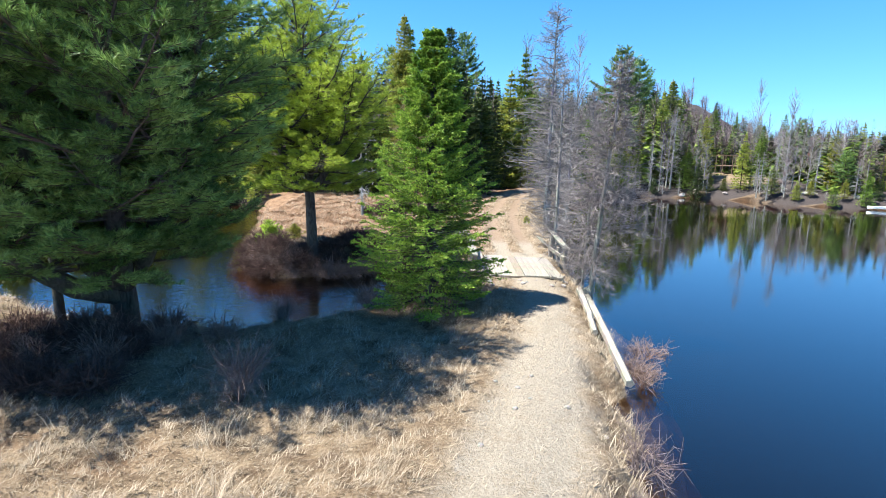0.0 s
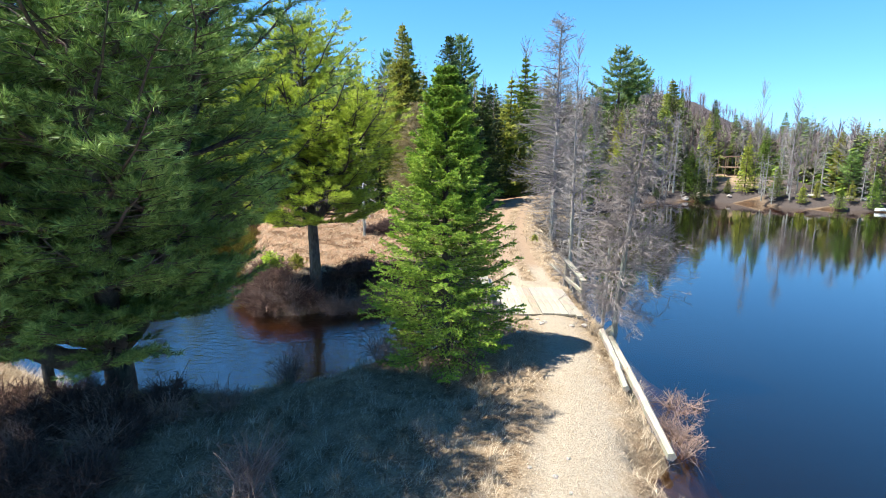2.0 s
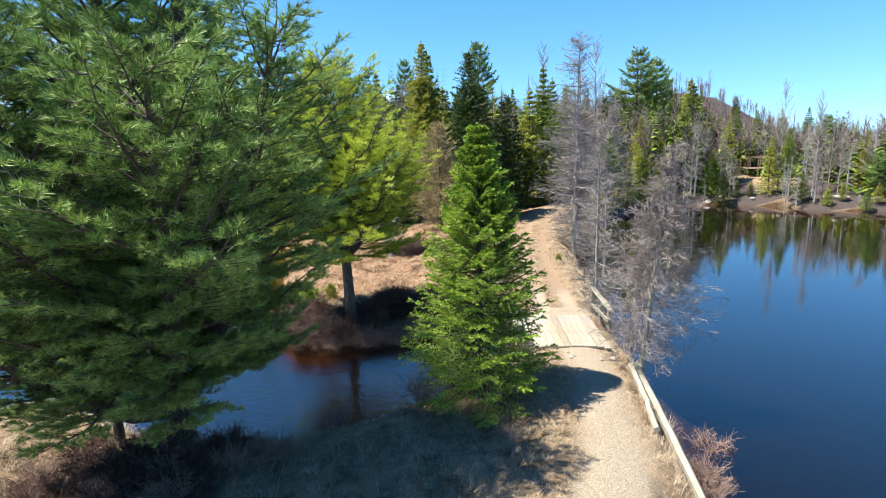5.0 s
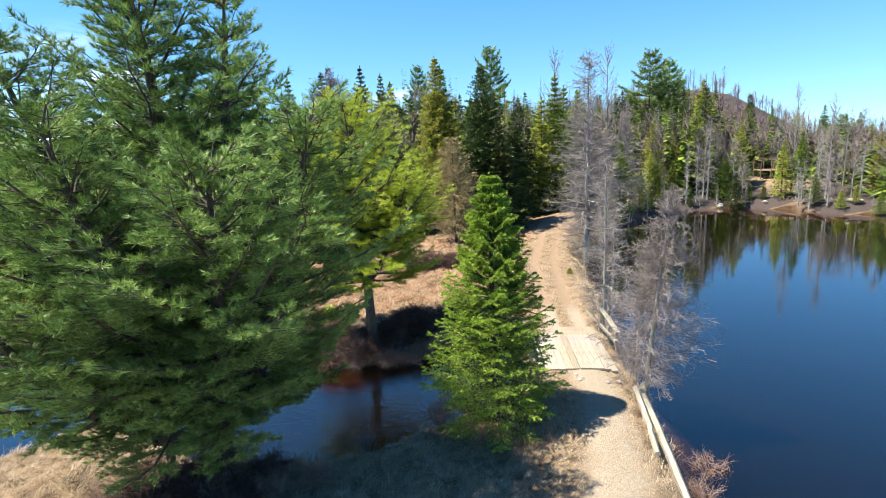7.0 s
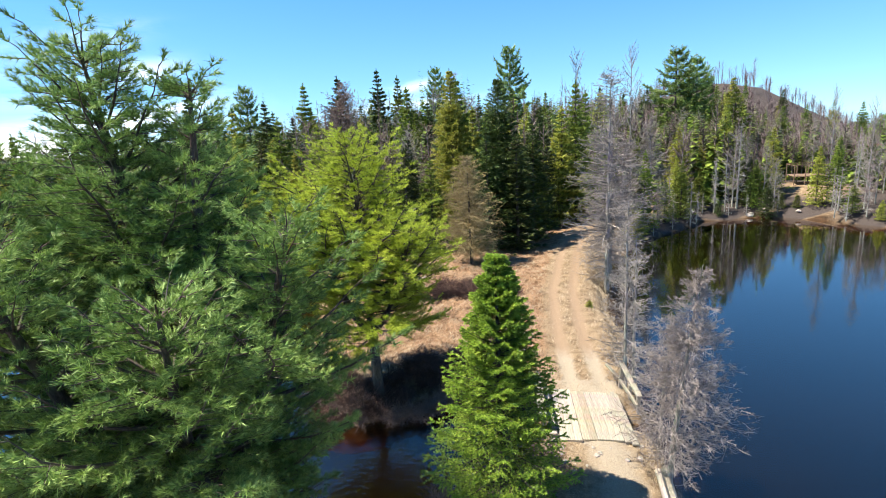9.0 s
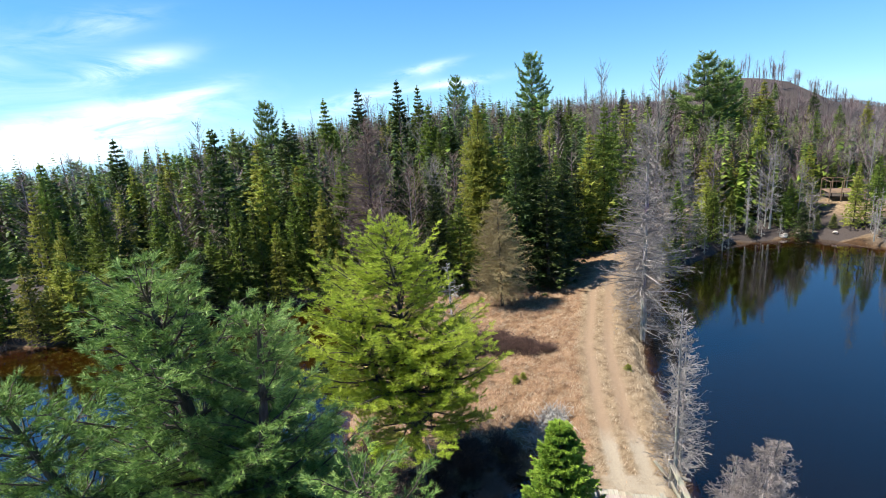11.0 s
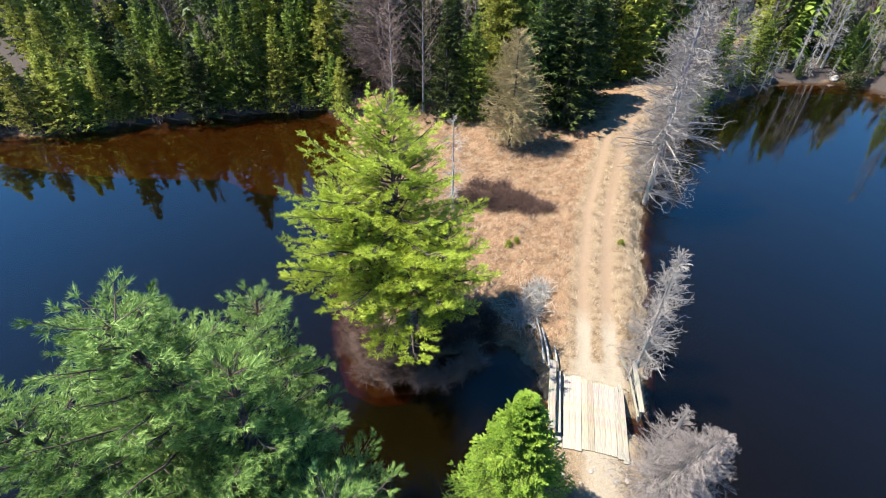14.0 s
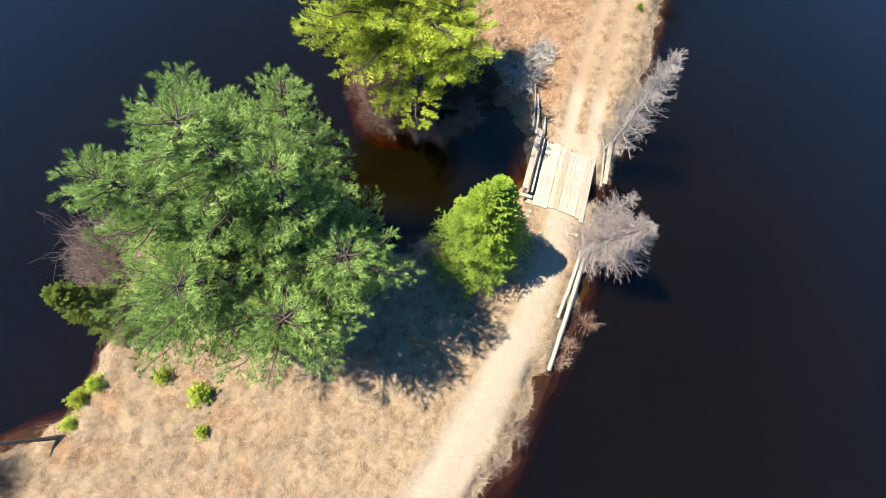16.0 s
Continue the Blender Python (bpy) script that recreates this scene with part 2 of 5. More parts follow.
def water_material():
    """The surface: a clear gloss over tea-brown water."""
    m = bpy.data.materials.new("water_surface")
    m.use_nodes = True
    n, l = m.node_tree.nodes, m.node_tree.links
    n.remove(n["Principled BSDF"])
    geo = n.new("ShaderNodeNewGeometry")
    mp = n.new("ShaderNodeMapping")
    mp.inputs["Rotation"].default_value = (0, 0, 0.5)
    mp.inputs["Scale"].default_value = (1.0, 2.2, 1.0)
    l.new(geo.outputs["Position"], mp.inputs["Vector"])
    a = noise_tex(n, l, 3.4, 3.0, 0.55, mp.outputs["Vector"], 0.3)
    sx = n.new("ShaderNodeSeparateXYZ")
    l.new(geo.outputs["Position"], sx.inputs[0])
    cr_ = n.new("ShaderNodeMapRange")
    cr_.interpolation_type = "SMOOTHSTEP"
    cr_.inputs["From Min"].default_value, cr_.inputs["From Max"].default_value = 3.5, -3.0
    cr_.inputs["To Min"].default_value, cr_.inputs["To Max"].default_value = 0.0, 1.0
    l.new(sx.outputs["X"], cr_.inputs["Value"])
    cw = n.new("ShaderNodeMapRange")
    cw.interpolation_type = "SMOOTHSTEP"
    cw.inputs["From Min"].default_value, cw.inputs["From Max"].default_value = -13.0, -10.5
    cw.inputs["To Min"].default_value, cw.inputs["To Max"].default_value = 0.0, 0.27
    l.new(sx.outputs["X"], cw.inputs["Value"])
    cs = n.new("ShaderNodeMath")
    cs.operation = "MULTIPLY"
    l.new(cr_.outputs["Result"], cs.inputs[0])
    l.new(cw.outputs["Result"], cs.inputs[1])
    ca_ = n.new("ShaderNodeMath")
    ca_.operation = "ADD"
    cb = n.new("ShaderNodeMapRange")
    cb.inputs["From Min"].default_value, cb.inputs["From Max"].default_value = -11.0, -8.0
    cb.inputs["To Min"].default_value, cb.inputs["To Max"].default_value = 0.004, 0.03
    l.new(sx.outputs["X"], cb.inputs["Value"])
    l.new(cb.outputs["Result"], ca_.inputs[1])
    l.new(cs.outputs[0], ca_.inputs[0])
    u = n.new("ShaderNodeBump")
    u.inputs["Distance"].default_value = 0.05
    l.new(ca_.outputs[0], u.inputs["Strength"])
    l.new(a.outputs["Fac"], u.inputs["Height"])
    gl, tp, ms, fr = n.new("ShaderNodeBsdfGlossy"), n.new("ShaderNodeBsdfTransparent"), n.new("ShaderNodeMixShader"), n.new("ShaderNodeLayerWeight")
    pw, sc = n.new("ShaderNodeMath"), n.new("ShaderNodeMath")
    pw.operation, sc.operation = "POWER", "MULTIPLY_ADD"
    pw.inputs[1].default_value, sc.inputs[1].default_value, sc.inputs[2].default_value = 3.0, 0.95, 0.018
    gl.inputs["Roughness"].default_value = 0.006
    tp.inputs["Color"].default_value = (0.78, 0.66, 0.50, 1)
    fr.inputs["Blend"].default_value = 0.5
    gl.inputs["Color"].default_value = (1, 1, 1, 1)
    l.new(u.outputs["Normal"], gl.inputs["Normal"])
    l.new(u.outputs["Normal"], fr.inputs["Normal"])
    l.new(fr.outputs["Facing"], pw.inputs[0])
    l.new(pw.outputs[0], sc.inputs[0])
    l.new(sc.outputs[0], ms.inputs[0])
    l.new(tp.outputs[0], ms.inputs[1])
    l.new(gl.outputs[0], ms.inputs[2])
    l.new(ms.outputs[0], n["Material Output"].inputs["Surface"])
    return m


def depth_material():
    """A layer of dissolved peat under the surface, which takes light away with depth."""
    m = bpy.data.materials.new("peat_water")
    m.use_nodes = True
    n, l = m.node_tree.nodes, m.node_tree.links
    n.remove(n["Principled BSDF"])
    tp = n.new("ShaderNodeBsdfTransparent")
    tp.inputs["Color"].default_value = (0.76, 0.65, 0.52, 1)
    l.new(tp.outputs[0], n["Material Output"].inputs["Surface"])
    return m


def silt_material():
    """Fine silt hanging in the depths, half clear."""
    m = bpy.data.materials.new("silty_water")
    m.use_nodes = True
    n, l = m.node_tree.nodes, m.node_tree.links
    n.remove(n["Principled BSDF"])
    geo = n.new("ShaderNodeNewGeometry")
    nz = noise_tex(n, l, 0.25, 3.0, 0.5, geo.outputs["Position"])
    r = ramp(n, [(0.3, (0.011, 0.022, 0.025)), (0.7, (0.016, 0.029, 0.032))])
    l.new(nz.outputs["Fac"], r.inputs["Fac"])
    df, tp, ms = n.new("ShaderNodeBsdfDiffuse"), n.new("ShaderNodeBsdfTransparent"), n.new("ShaderNodeMixShader")
    l.new(r.outputs["Color"], df.inputs["Color"])
    ms.inputs[0].default_value = 0.8
    l.new(tp.outputs[0], ms.inputs[1])
    l.new(df.outputs[0], ms.inputs[2])
    l.new(ms.outputs[0], n["Material Output"].inputs["Surface"])
    return m


M_PINE = foliage("pine_needles", (0.014, 0.034, 0.009), (0.128, 0.205, 0.046), (0.390, 0.490, 0.150), 0.16)
M_PINE_Y = foliage("young_pine_needles", (0.0674, 0.104, 0.0098), (0.331, 0.416, 0.0392), (0.613, 0.674, 0.11), 0.24)
M_SPRUCE = foliage("spruce_needles", (0.022, 0.064, 0.012), (0.235, 0.440, 0.046), (0.560, 0.720, 0.115), 0.26, 2.2)
M_FIR = foliage("fir_needles", (0.0103, 0.0194, 0.00518), (0.0428, 0.0648, 0.0142), (0.107, 0.136, 0.0324), 0.20)
M_FIR_Y = foliage("yellow_fir_needles", (0.104, 0.124, 0.0183), (0.28, 0.294, 0.0458), (0.47, 0.444, 0.111), 0.35)
M_FIR_L = foliage("light_fir_needles", (0.0338, 0.0562, 0.00937), (0.126, 0.174, 0.0244), (0.271, 0.319, 0.0581), 0.26)
M_TAN = twig("tan_twigs", (0.163, 0.122, 0.056), (0.347, 0.276, 0.143))
M_BARK = bark("pine_bark", (0.030, 0.024, 0.020), (0.115, 0.095, 0.080))
M_GREY = twig("grey_twigs", (0.116, 0.101, 0.0935), (0.296, 0.261, 0.241))
M_GREYBARK = bark("grey_bark", (0.10, 0.09, 0.085), (0.33, 0.31, 0.29), 18.0)
M_BROWN = twig("brown_twigs", (0.0935, 0.0638, 0.0553), (0.221, 0.162, 0.14))
M_HARD = twig("hardwood_twigs", (0.108, 0.0765, 0.0765), (0.225, 0.171, 0.167))
M_DEAD = twig("dead_wood", (0.18, 0.166, 0.151), (0.36, 0.338, 0.317))
M_WOOD = weathered_wood("weathered_planks", (0.158, 0.131, 0.106), (0.31, 0.272, 0.231))
M_RAIL = weathered_wood("grey_rails", (0.13, 0.11, 0.0907), (0.311, 0.279, 0.233))
M_LARCH = twig("larch_twigs", (0.114, 0.0914, 0.0853), (0.29, 0.247, 0.228))
M_GROUND = ground_material()
M_WATER, M_PEAT, M_SILT = water_material(), depth_material(), silt_material()
M_STRAW = twig("dead_grass", (0.155, 0.115, 0.078), (0.430, 0.340, 0.240))
M_RUST = twig("rusty_grass", (0.13, 0.070, 0.042), (0.42, 0.265, 0.165))
M_ROCK = bark("bank_rock", (0.168, 0.147, 0.126), (0.406, 0.371, 0.329), 5.0)

# ---- mesh helpers ----


def tri_mesh(name, verts, tris, mats, mat_index=None, smooth=False):
    """A mesh of triangles from numpy arrays."""
    me = bpy.data.meshes.new(name)
    verts, tris = np.asarray(verts, np.float32), np.asarray(tris, np.int32)
    me.vertices.add(len(verts))
    me.vertices.foreach_set("co", verts.ravel())
    me.loops.add(len(tris) * 3)
    me.loops.foreach_set("vertex_index", tris.ravel())
    me.polygons.add(len(tris))
    me.polygons.foreach_set("loop_start", np.arange(0, len(tris) * 3, 3, dtype=np.int32))
    me.polygons.foreach_set("use_smooth", np.full(len(tris), smooth))
    for m in mats:
        me.materials.append(m)
    if mat_index is not None:
        me.polygons.foreach_set("material_index", np.asarray(mat_index, np.int32))
    me.update(calc_edges=True)
    return me


def quads(q):
    q = np.asarray(q)
    return np.concatenate([q[:, (0, 1, 2)], q[:, (0, 2, 3)]])


def joined(pieces):
    """Several (verts, tris) as one."""
    vs, ts, at = [], [], 0
    for v, t in pieces:
        vs.append(v)
        ts.append(t + at)
        at += len(v)
    return np.concatenate(vs), np.concatenate(ts)


def frames_of(d):
    """Two unit vectors across each direction."""
    d = d / np.maximum(np.linalg.norm(d, axis=1, keepdims=True), 1e-9)
    ref = np.where(np.abs(d[:, 2:3]) > 0.9, np.array([[1.0, 0, 0]]), np.array([[0, 0, 1.0]]))
    a = np.cross(d, ref)
    a /= np.maximum(np.linalg.norm(a, axis=1, keepdims=True), 1e-9)
    return a, np.cross(d, a)


def sticks(p0, p1, r0, r1, sides=3):
    """Tapered sticks from p0 to p1, one island each."""
    p0, p1 = np.asarray(p0, float), np.asarray(p1, float)
    n = len(p0)
    r0, r1 = np.broadcast_to(r0, n), np.broadcast_to(r1, n)
    a, b = frames_of(p1 - p0)
    ang = np.arange(sides) * 2 * np.pi / sides
    ring = a[:, None] * np.cos(ang)[None, :, None] + b[:, None] * np.sin(ang)[None, :, None]
    v = np.concatenate([p0[:, None] + ring * r0[:, None, None], p1[:, None] + ring * r1[:, None, None]], 1)
    k = np.arange(sides)
    f = np.stack([k, (k + 1) % sides, (k + 1) % sides + sides, k + sides], 1)
    t = quads(f)
    return v.reshape(-1, 3), (t[None] + (np.arange(n) * 2 * sides)[:, None, None]).reshape(-1, 3)


def tube(path, radii, sides=8):
    """One smooth tapered tube along a path, closed at the tip."""
    path = np.asarray(path, float)
    d = np.gradient(path, axis=0)
    a, b = frames_of(d)
    ang = np.arange(sides) * 2 * np.pi / sides
    v = path[:, None] + (a[:, None] * np.cos(ang)[None, :, None] + b[:, None] * np.sin(ang)[None, :, None]) * np.asarray(radii)[:, None, None]
    v = v.reshape(-1, 3)
    f = []
    for i in range(len(path) - 1):
        for k in range(sides):
            f.append((i * sides + k, i * sides + (k + 1) % sides, (i + 1) * sides + (k + 1) % sides, (i + 1) * sides + k))
    return v, quads(f)


def needles(centre, direction, count, length, width, spread, r):
    """Tufts: count thin needles from each centre, leaning about its direction."""
    n = len(centre)
    d = direction[:, None] + r.normal(0, spread, (n, count, 3))
    d /= np.linalg.norm(d, axis=2, keepdims=True)
    d = d.reshape(-1, 3)
    c = np.repeat(centre, count, 0)
    ln = length * r.uniform(0.65, 1.15, len(d))[:, None]
    side = np.cross(d, r.normal(0, 1, d.shape))
    side /= np.maximum(np.linalg.norm(side, axis=1, keepdims=True), 1e-9)
    w = width * r.uniform(0.7, 1.3, len(d))[:, None]
    base = c + d * ln * 0.08
    v = np.stack([base - side * w * 0.5, base + side * w * 0.5, c + d * ln], 1).reshape(-1, 3)
    return v, np.arange(len(v)).reshape(-1, 3)


def part(name, me, parent, label="", m=None):
    ob = new(name, me)
    ob.parent = parent
    if m is not None:
        ob.matrix_basis = m
    return tagged(ob, label=label) if label else ob


def thing(name, label, category, x=0.0, y=0.0, z=0.0, turn=0.0, group=""):
    ob = new(name)
    ob.empty_display_size = 0.2
    ob.matrix_basis = pose(x, y, z, 0, 0, turn)
    return tagged(ob, label, category, group)


# ---- land and water ----
SOUTH = [(2.0, 4.0), (2.65, 5.7), (3.0, 7.95), (3.45, 9.2), (4.0, 12.4), (4.2, 14.0), (4.25, 15.5), (4.0, 16.1), (1.0, 16.1), (0.8, 15.4), (0.6, 14.2), (-0.6, 13.4),
         (-1.45, 12.9), (-2.4, 12.3), (-3.4, 11.3), (-5.8, 11.1), (-7.4, 10.95), (-8.6, 11.7), (-10.0, 12.6), (-11.8, 12.2), (-12.6, 9.6),
         (-12.0, 6.6), (-11.8, 4.9), (-11.9, 3.0), (-13.1, 1.9), (-14.6, 0.5), (-20.0, -6.0), (-32.0, -22.0), (-50.0, -60.0), (-20.0, -60.0), (-9.0, -22.0), (-2.6, -6.0), (0.4, 0.2)]
NORTH = [(0.9, 16.8), (0.5, 18.1), (-0.5, 19.4), (-2.3, 19.1), (-2.9, 18.5), (-4.1, 17.2), (-5.0, 16.7), (-6.0, 17.0), (-7.0, 18.6), (-8.2, 21.5), (-9.6, 27.0),
         (-10.9, 32.0), (-12.5, 36.5), (-15.0, 38.8), (-18.5, 37.6), (-22.0, 36.2), (-27.0, 34.2), (-31.0, 32.2), (-36.0, 30.0), (-45.0, 27.5), (-60.0, 24.0), (-110.0, 20.0),
         (-4000.0, 20.0), (-4000.0, 4500.0), (4000.0, 4500.0), (4000.0, 15.0), (120.0, 31.0), (70.0, 39.0), (48.0, 41.0), (38.0, 42.5), (32.0, 44.5), (28.6, 46.5), (27.0, 50.0), (23.5, 51.6),
         (19.0, 50.3), (13.2, 45.0), (9.5, 40.0), (7.0, 35.4), (6.0, 31.0), (5.4, 26.6), (5.25, 23.2), (4.7, 20.7), (4.55, 18.4), (4.3, 16.8)]
ROAD = [(-6.0, -12.0), (-1.6, -2.0), (0.35, 3.6), (1.45, 7.0), (2.2, 10.0), (2.65, 13.0), (2.7, 16.0), (2.75, 19.5), (2.85, 23.0), (3.3, 28.5), (4.7, 35.9), (6.0, 41.0), (7.6, 44.2), (10.5, 47.6), (14.0, 52.0), (16.0, 60.0)]


def signed(px, py, poly):
    """Distance to a shoreline: positive inside."""
    p = np.asarray(poly, float)
    best, inside = np.full(px.shape, 1e9), np.zeros(px.shape, bool)
    for (ax, ay), (bx, by) in zip(p, np.roll(p, -1, 0)):
        dx, dy = bx - ax, by - ay
        t = np.clip(((px - ax) * dx + (py - ay) * dy) / (dx * dx + dy * dy), 0, 1)
        best = np.minimum(best, np.hypot(px - ax - t * dx, py - ay - t * dy))
        if ay != by:
            inside ^= ((ay > py) != (by > py)) & (px < dx * (py - ay) / dy + ax)
    return np.where(inside, best, -best)


def to_line(px, py, line):
    best, along = np.full(np.shape(px), 1e9), np.zeros(np.shape(px))
    side = np.zeros(np.shape(px))
    for (ax, ay), (bx, by) in zip(line[:-1], line[1:]):
        dx, dy = bx - ax, by - ay
        L = math.hypot(dx, dy)
        t = np.clip(((px - ax) * dx + (py - ay) * dy) / (L * L), 0, 1)
        d = np.hypot(px - ax - t * dx, py - ay - t * dy)
        s = ((px - ax) * dy - (py - ay) * dx) / L
        near = d < best
        best, side = np.where(near, d, best), np.where(near, s, side)
    return best, side


def wave_noise(x, y, size, seed):
    """Smooth cheap noise, about -1 to 1."""
    r = np.random.default_rng(seed)
    out = 0
    for k in range(5):
        a, ph, s = r.uniform(0, 6.28), r.uniform(0, 6.28, 2), r.uniform(0.6, 1.7)
        u, v = x * math.cos(a) + y * math.sin(a), -x * math.sin(a) + y * math.cos(a)
        out = out + np.sin(u * s * 6.28 / size + ph[0]) * np.sin(v * s * 6.28 / size * 0.8 + ph[1])
    return out / 2.2


def smooth(a, lo, hi):
    t = np.clip((a - lo) / (hi - lo), 0, 1)
    return t * t * (3 - 2 * t)


def land(x, y):
    """Height of the ground, and the masks of what covers it."""
    x, y = np.asarray(x, float), np.asarray(y, float)
    wob = wave_noise(x, y, 2.3, 3) * 0.16 + wave_noise(x, y, 0.9, 4) * 0.07
    ds, dn = signed(x, y, SOUTH), signed(x, y, NORTH)
    d = np.maximum(ds, dn) + wob * smooth(np.maximum(ds, dn), -2.0, 0.0)
    rd, side = to_line(x, y, ROAD)
    rise = smooth(d, -0.12, 0.75)
    z = rise * 0.58 - 0.03
    shelf = smooth(x, -9.0, -13.0) * smooth(y, 22.0, 31.0)
    far_off = 1.7 + 1.0 * smooth(x, 1.5, 3.5) * smooth(y, 15.0, 12.0)
    bed = -1.7 * smooth(-d / far_off, 0.0, 1.0) * (1 - shelf) - shelf * (0.33 * smooth(-d, 0.0, 0.7) + 0.9 * smooth(-d, 5.0, 14.0)) - 0.05
    z = np.where(d < 0, bed, z)
    z = z + smooth(d, 0.0, 0.8) * (wave_noise(x, y, 1.3, 5) * 0.05 + wave_noise(x, y, 0.62, 8) * 0.04 + wave_noise(x, y, 4.0, 6) * 0.07) * smooth(rd, 0.6, 2.0)
    # steep grassy bank round the far pine, soft mound on the near shore
    z = z + 0.35 * np.exp(-(((x + 4.6) / 2.6) ** 2 + ((y - 18.8) / 1.7) ** 2)) * smooth(d, 0.0, 0.9)
    z = z + 0.5 * np.exp(-(((x + 10.6) / 1.9) ** 2 + ((y - 9.4) / 2.3) ** 2)) * smooth(d, 0.0, 0.9)
    z = z + 0.35 * smooth(y, 19, 32) * smooth(d, 0.3, 2.5)
    # the way: level crown with two shallow ruts
    on = smooth(rd, 2.2, 1.0) * smooth(d, 0.2, 0.9)
    crown = 0.69 + 0.42 * smooth(y, 20, 45)
    z = z * (1 - on) + crown * on
    z = z - 0.05 * np.exp(-((np.abs(side) - 0.55) / 0.22) ** 2) * (rd < 1.4) * (d > 0.3)
    # the hills behind
    az = x / np.maximum(y, 1.0)
    left = smooth(az, -0.80, -0.08)
    hill = smooth(dn, 5.0, 45.0) * 4.8 * left * (1 - 0.85 * smooth(az, 0.30, 0.60)) + smooth(dn, 60, 200) * 3.0 * left * smooth(az, 0.75, 0.45)
    hill = hill + 3.5 * np.exp(-(((x - 148) / np.where(x < 148, 62.0, 92.0)) ** 2 + ((y - 400) / 80.0) ** 2))
    bearing_ = np.degrees(np.arctan2(x, np.maximum(y, 1.0)))
    hill = hill + 11.5 * np.exp(-((bearing_ - 23.0) / np.where(bearing_ < 23.0, 10.0, 8.5)) ** 2 - ((np.hypot(x, y) - 130) / 27.0) ** 2)
    # the land falls away behind the woods to the west, and far beyond the hill
    r_ = np.hypot(x, y)
    hill = hill - 0.055 * np.maximum(r_ - 95, 0) * smooth(az, -0.25, -0.75) - 0.03 * np.maximum(r_ - 330, 0) - 0.035 * np.maximum(r_ - 120, 0) * smooth(az, 0.55, 0.8)
    z = z + np.where(dn > 0, hill, 0.0)
    z = z + 1.3 * smooth(dn, 1.0, 7.0) * np.exp(-(((x - 31) / 9.0) ** 2 + ((y - 58) / 7.0) ** 2))
    half = np.where(y < 14.8, 0.40 + 0.25 * smooth(y, 12.0, 5.0), 0.80)
    track = smooth(rd, half + 0.75, half - 0.25) * (d > 0.25)
    # grass down the middle beyond the bridge
    track = track * np.where(y > 18.5, 1.25 * np.exp(-((np.abs(side) - 0.5) / 0.34) ** 2), 1.0)
    earthy = smooth(y, 17.5, 24.0)
    rust = smooth(y, 18.0, 20.5) * smooth(side, -0.6, -1.6) + (0.32 + 0.42 * wave_noise(x, y, 3.2, 9)) * smooth(y, 8.0, 5.0) * smooth(x, -1.0, -4.5)
    mud = smooth(d, 0.10, -0.10)
    woods = np.maximum(smooth(x, -11.5, -14.0), smooth(x, 8.0, 11.0))
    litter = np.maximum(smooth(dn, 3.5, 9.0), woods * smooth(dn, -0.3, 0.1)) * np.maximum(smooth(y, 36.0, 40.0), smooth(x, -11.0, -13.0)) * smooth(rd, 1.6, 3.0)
    # dark leaf cover on the far pine's bank, also painting in the pine's shade
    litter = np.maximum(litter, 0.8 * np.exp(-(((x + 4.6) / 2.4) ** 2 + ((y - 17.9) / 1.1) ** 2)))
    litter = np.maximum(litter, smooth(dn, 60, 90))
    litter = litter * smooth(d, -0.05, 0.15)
    litter = litter * (1 - np.exp(-(((x - 31.5) / 4.0) ** 2 + ((y - 55.5) / 4.0) ** 2)))
    sandy = np.exp(-(((x + 1.3) / 0.9) ** 2 + ((y - 13.5) / 0.6) ** 2)) + smooth(x, -9.0, -13.0) * smooth(y, 24.0, 31.0) + 0.45 * np.exp(-(((x - 4.0) / 1.3) ** 2 + ((y - 9.0) / 3.0) ** 2))
    sandy = np.where(d < -0.3, np.clip(sandy, 0, 1), 0.0) * smooth(-d, 0.3, 2.2)
    return z, d, rd, side, dict(track=track, earthy=earthy, rust=rust, mud=mud, litter=litter, sandy=sandy)


def ground_z(x, y):
    return float(land(np.array([x]), np.array([y]))[0][0])


def steps(fine_lo, fine_hi, fine, lo, hi, grow=1.18):
    a, out, s = fine_lo, [], fine
    while a > lo:
        s *= grow
        a -= s
        out.append(max(a, lo))
    out = out[::-1] + list(np.arange(fine_lo, fine_hi, fine))
    a, s = fine_hi, fine
    while a < hi:
        out.append(a)
        s *= grow
        a += s
    return np.array(out + [hi])


gx, gy = steps(-13.0, 7.5, 0.16, -3500, 3500), steps(-1.0, 42.0, 0.17, -3500, 3500, 1.12)
X, Y = np.meshgrid(gx, gy)
Z, D, RD, SIDE, MASKS = land(X, Y)
nx, ny = len(gx), len(gy)
gi = np.arange(nx * ny).reshape(ny, nx)
cells = np.stack([gi[:-1, :-1].ravel(), gi[:-1, 1:].ravel(), gi[1:, 1:].ravel(), gi[1:, :-1].ravel()], 1)
on_way = (RD.ravel()[cells].mean(1) < 1.15) & (D.ravel()[cells].min(1) > 0.25) & (Y.ravel()[cells].mean(1) < 60)
gv = np.stack([X.ravel(), Y.ravel(), Z.ravel()], 1)


def ground_piece(name, label, category, sel):
    use, inv = np.unique(cells[sel], return_inverse=True)
    me = tri_mesh(name, gv[use], quads(inv.reshape(-1, 4)), [M_GROUND], smooth=True)
    for key, val in MASKS.items():
        at = me.attributes.new(key, "FLOAT", "POINT")
        at.data.foreach_set("value", val.ravel()[use].astype(np.float32))
    return tagged(new(name, me), label, category, kind="structure")


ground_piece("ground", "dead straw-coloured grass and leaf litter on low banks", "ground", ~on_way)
ground_piece("road", "pale gravel two-track trail along the grassy dam", "trail", on_way)

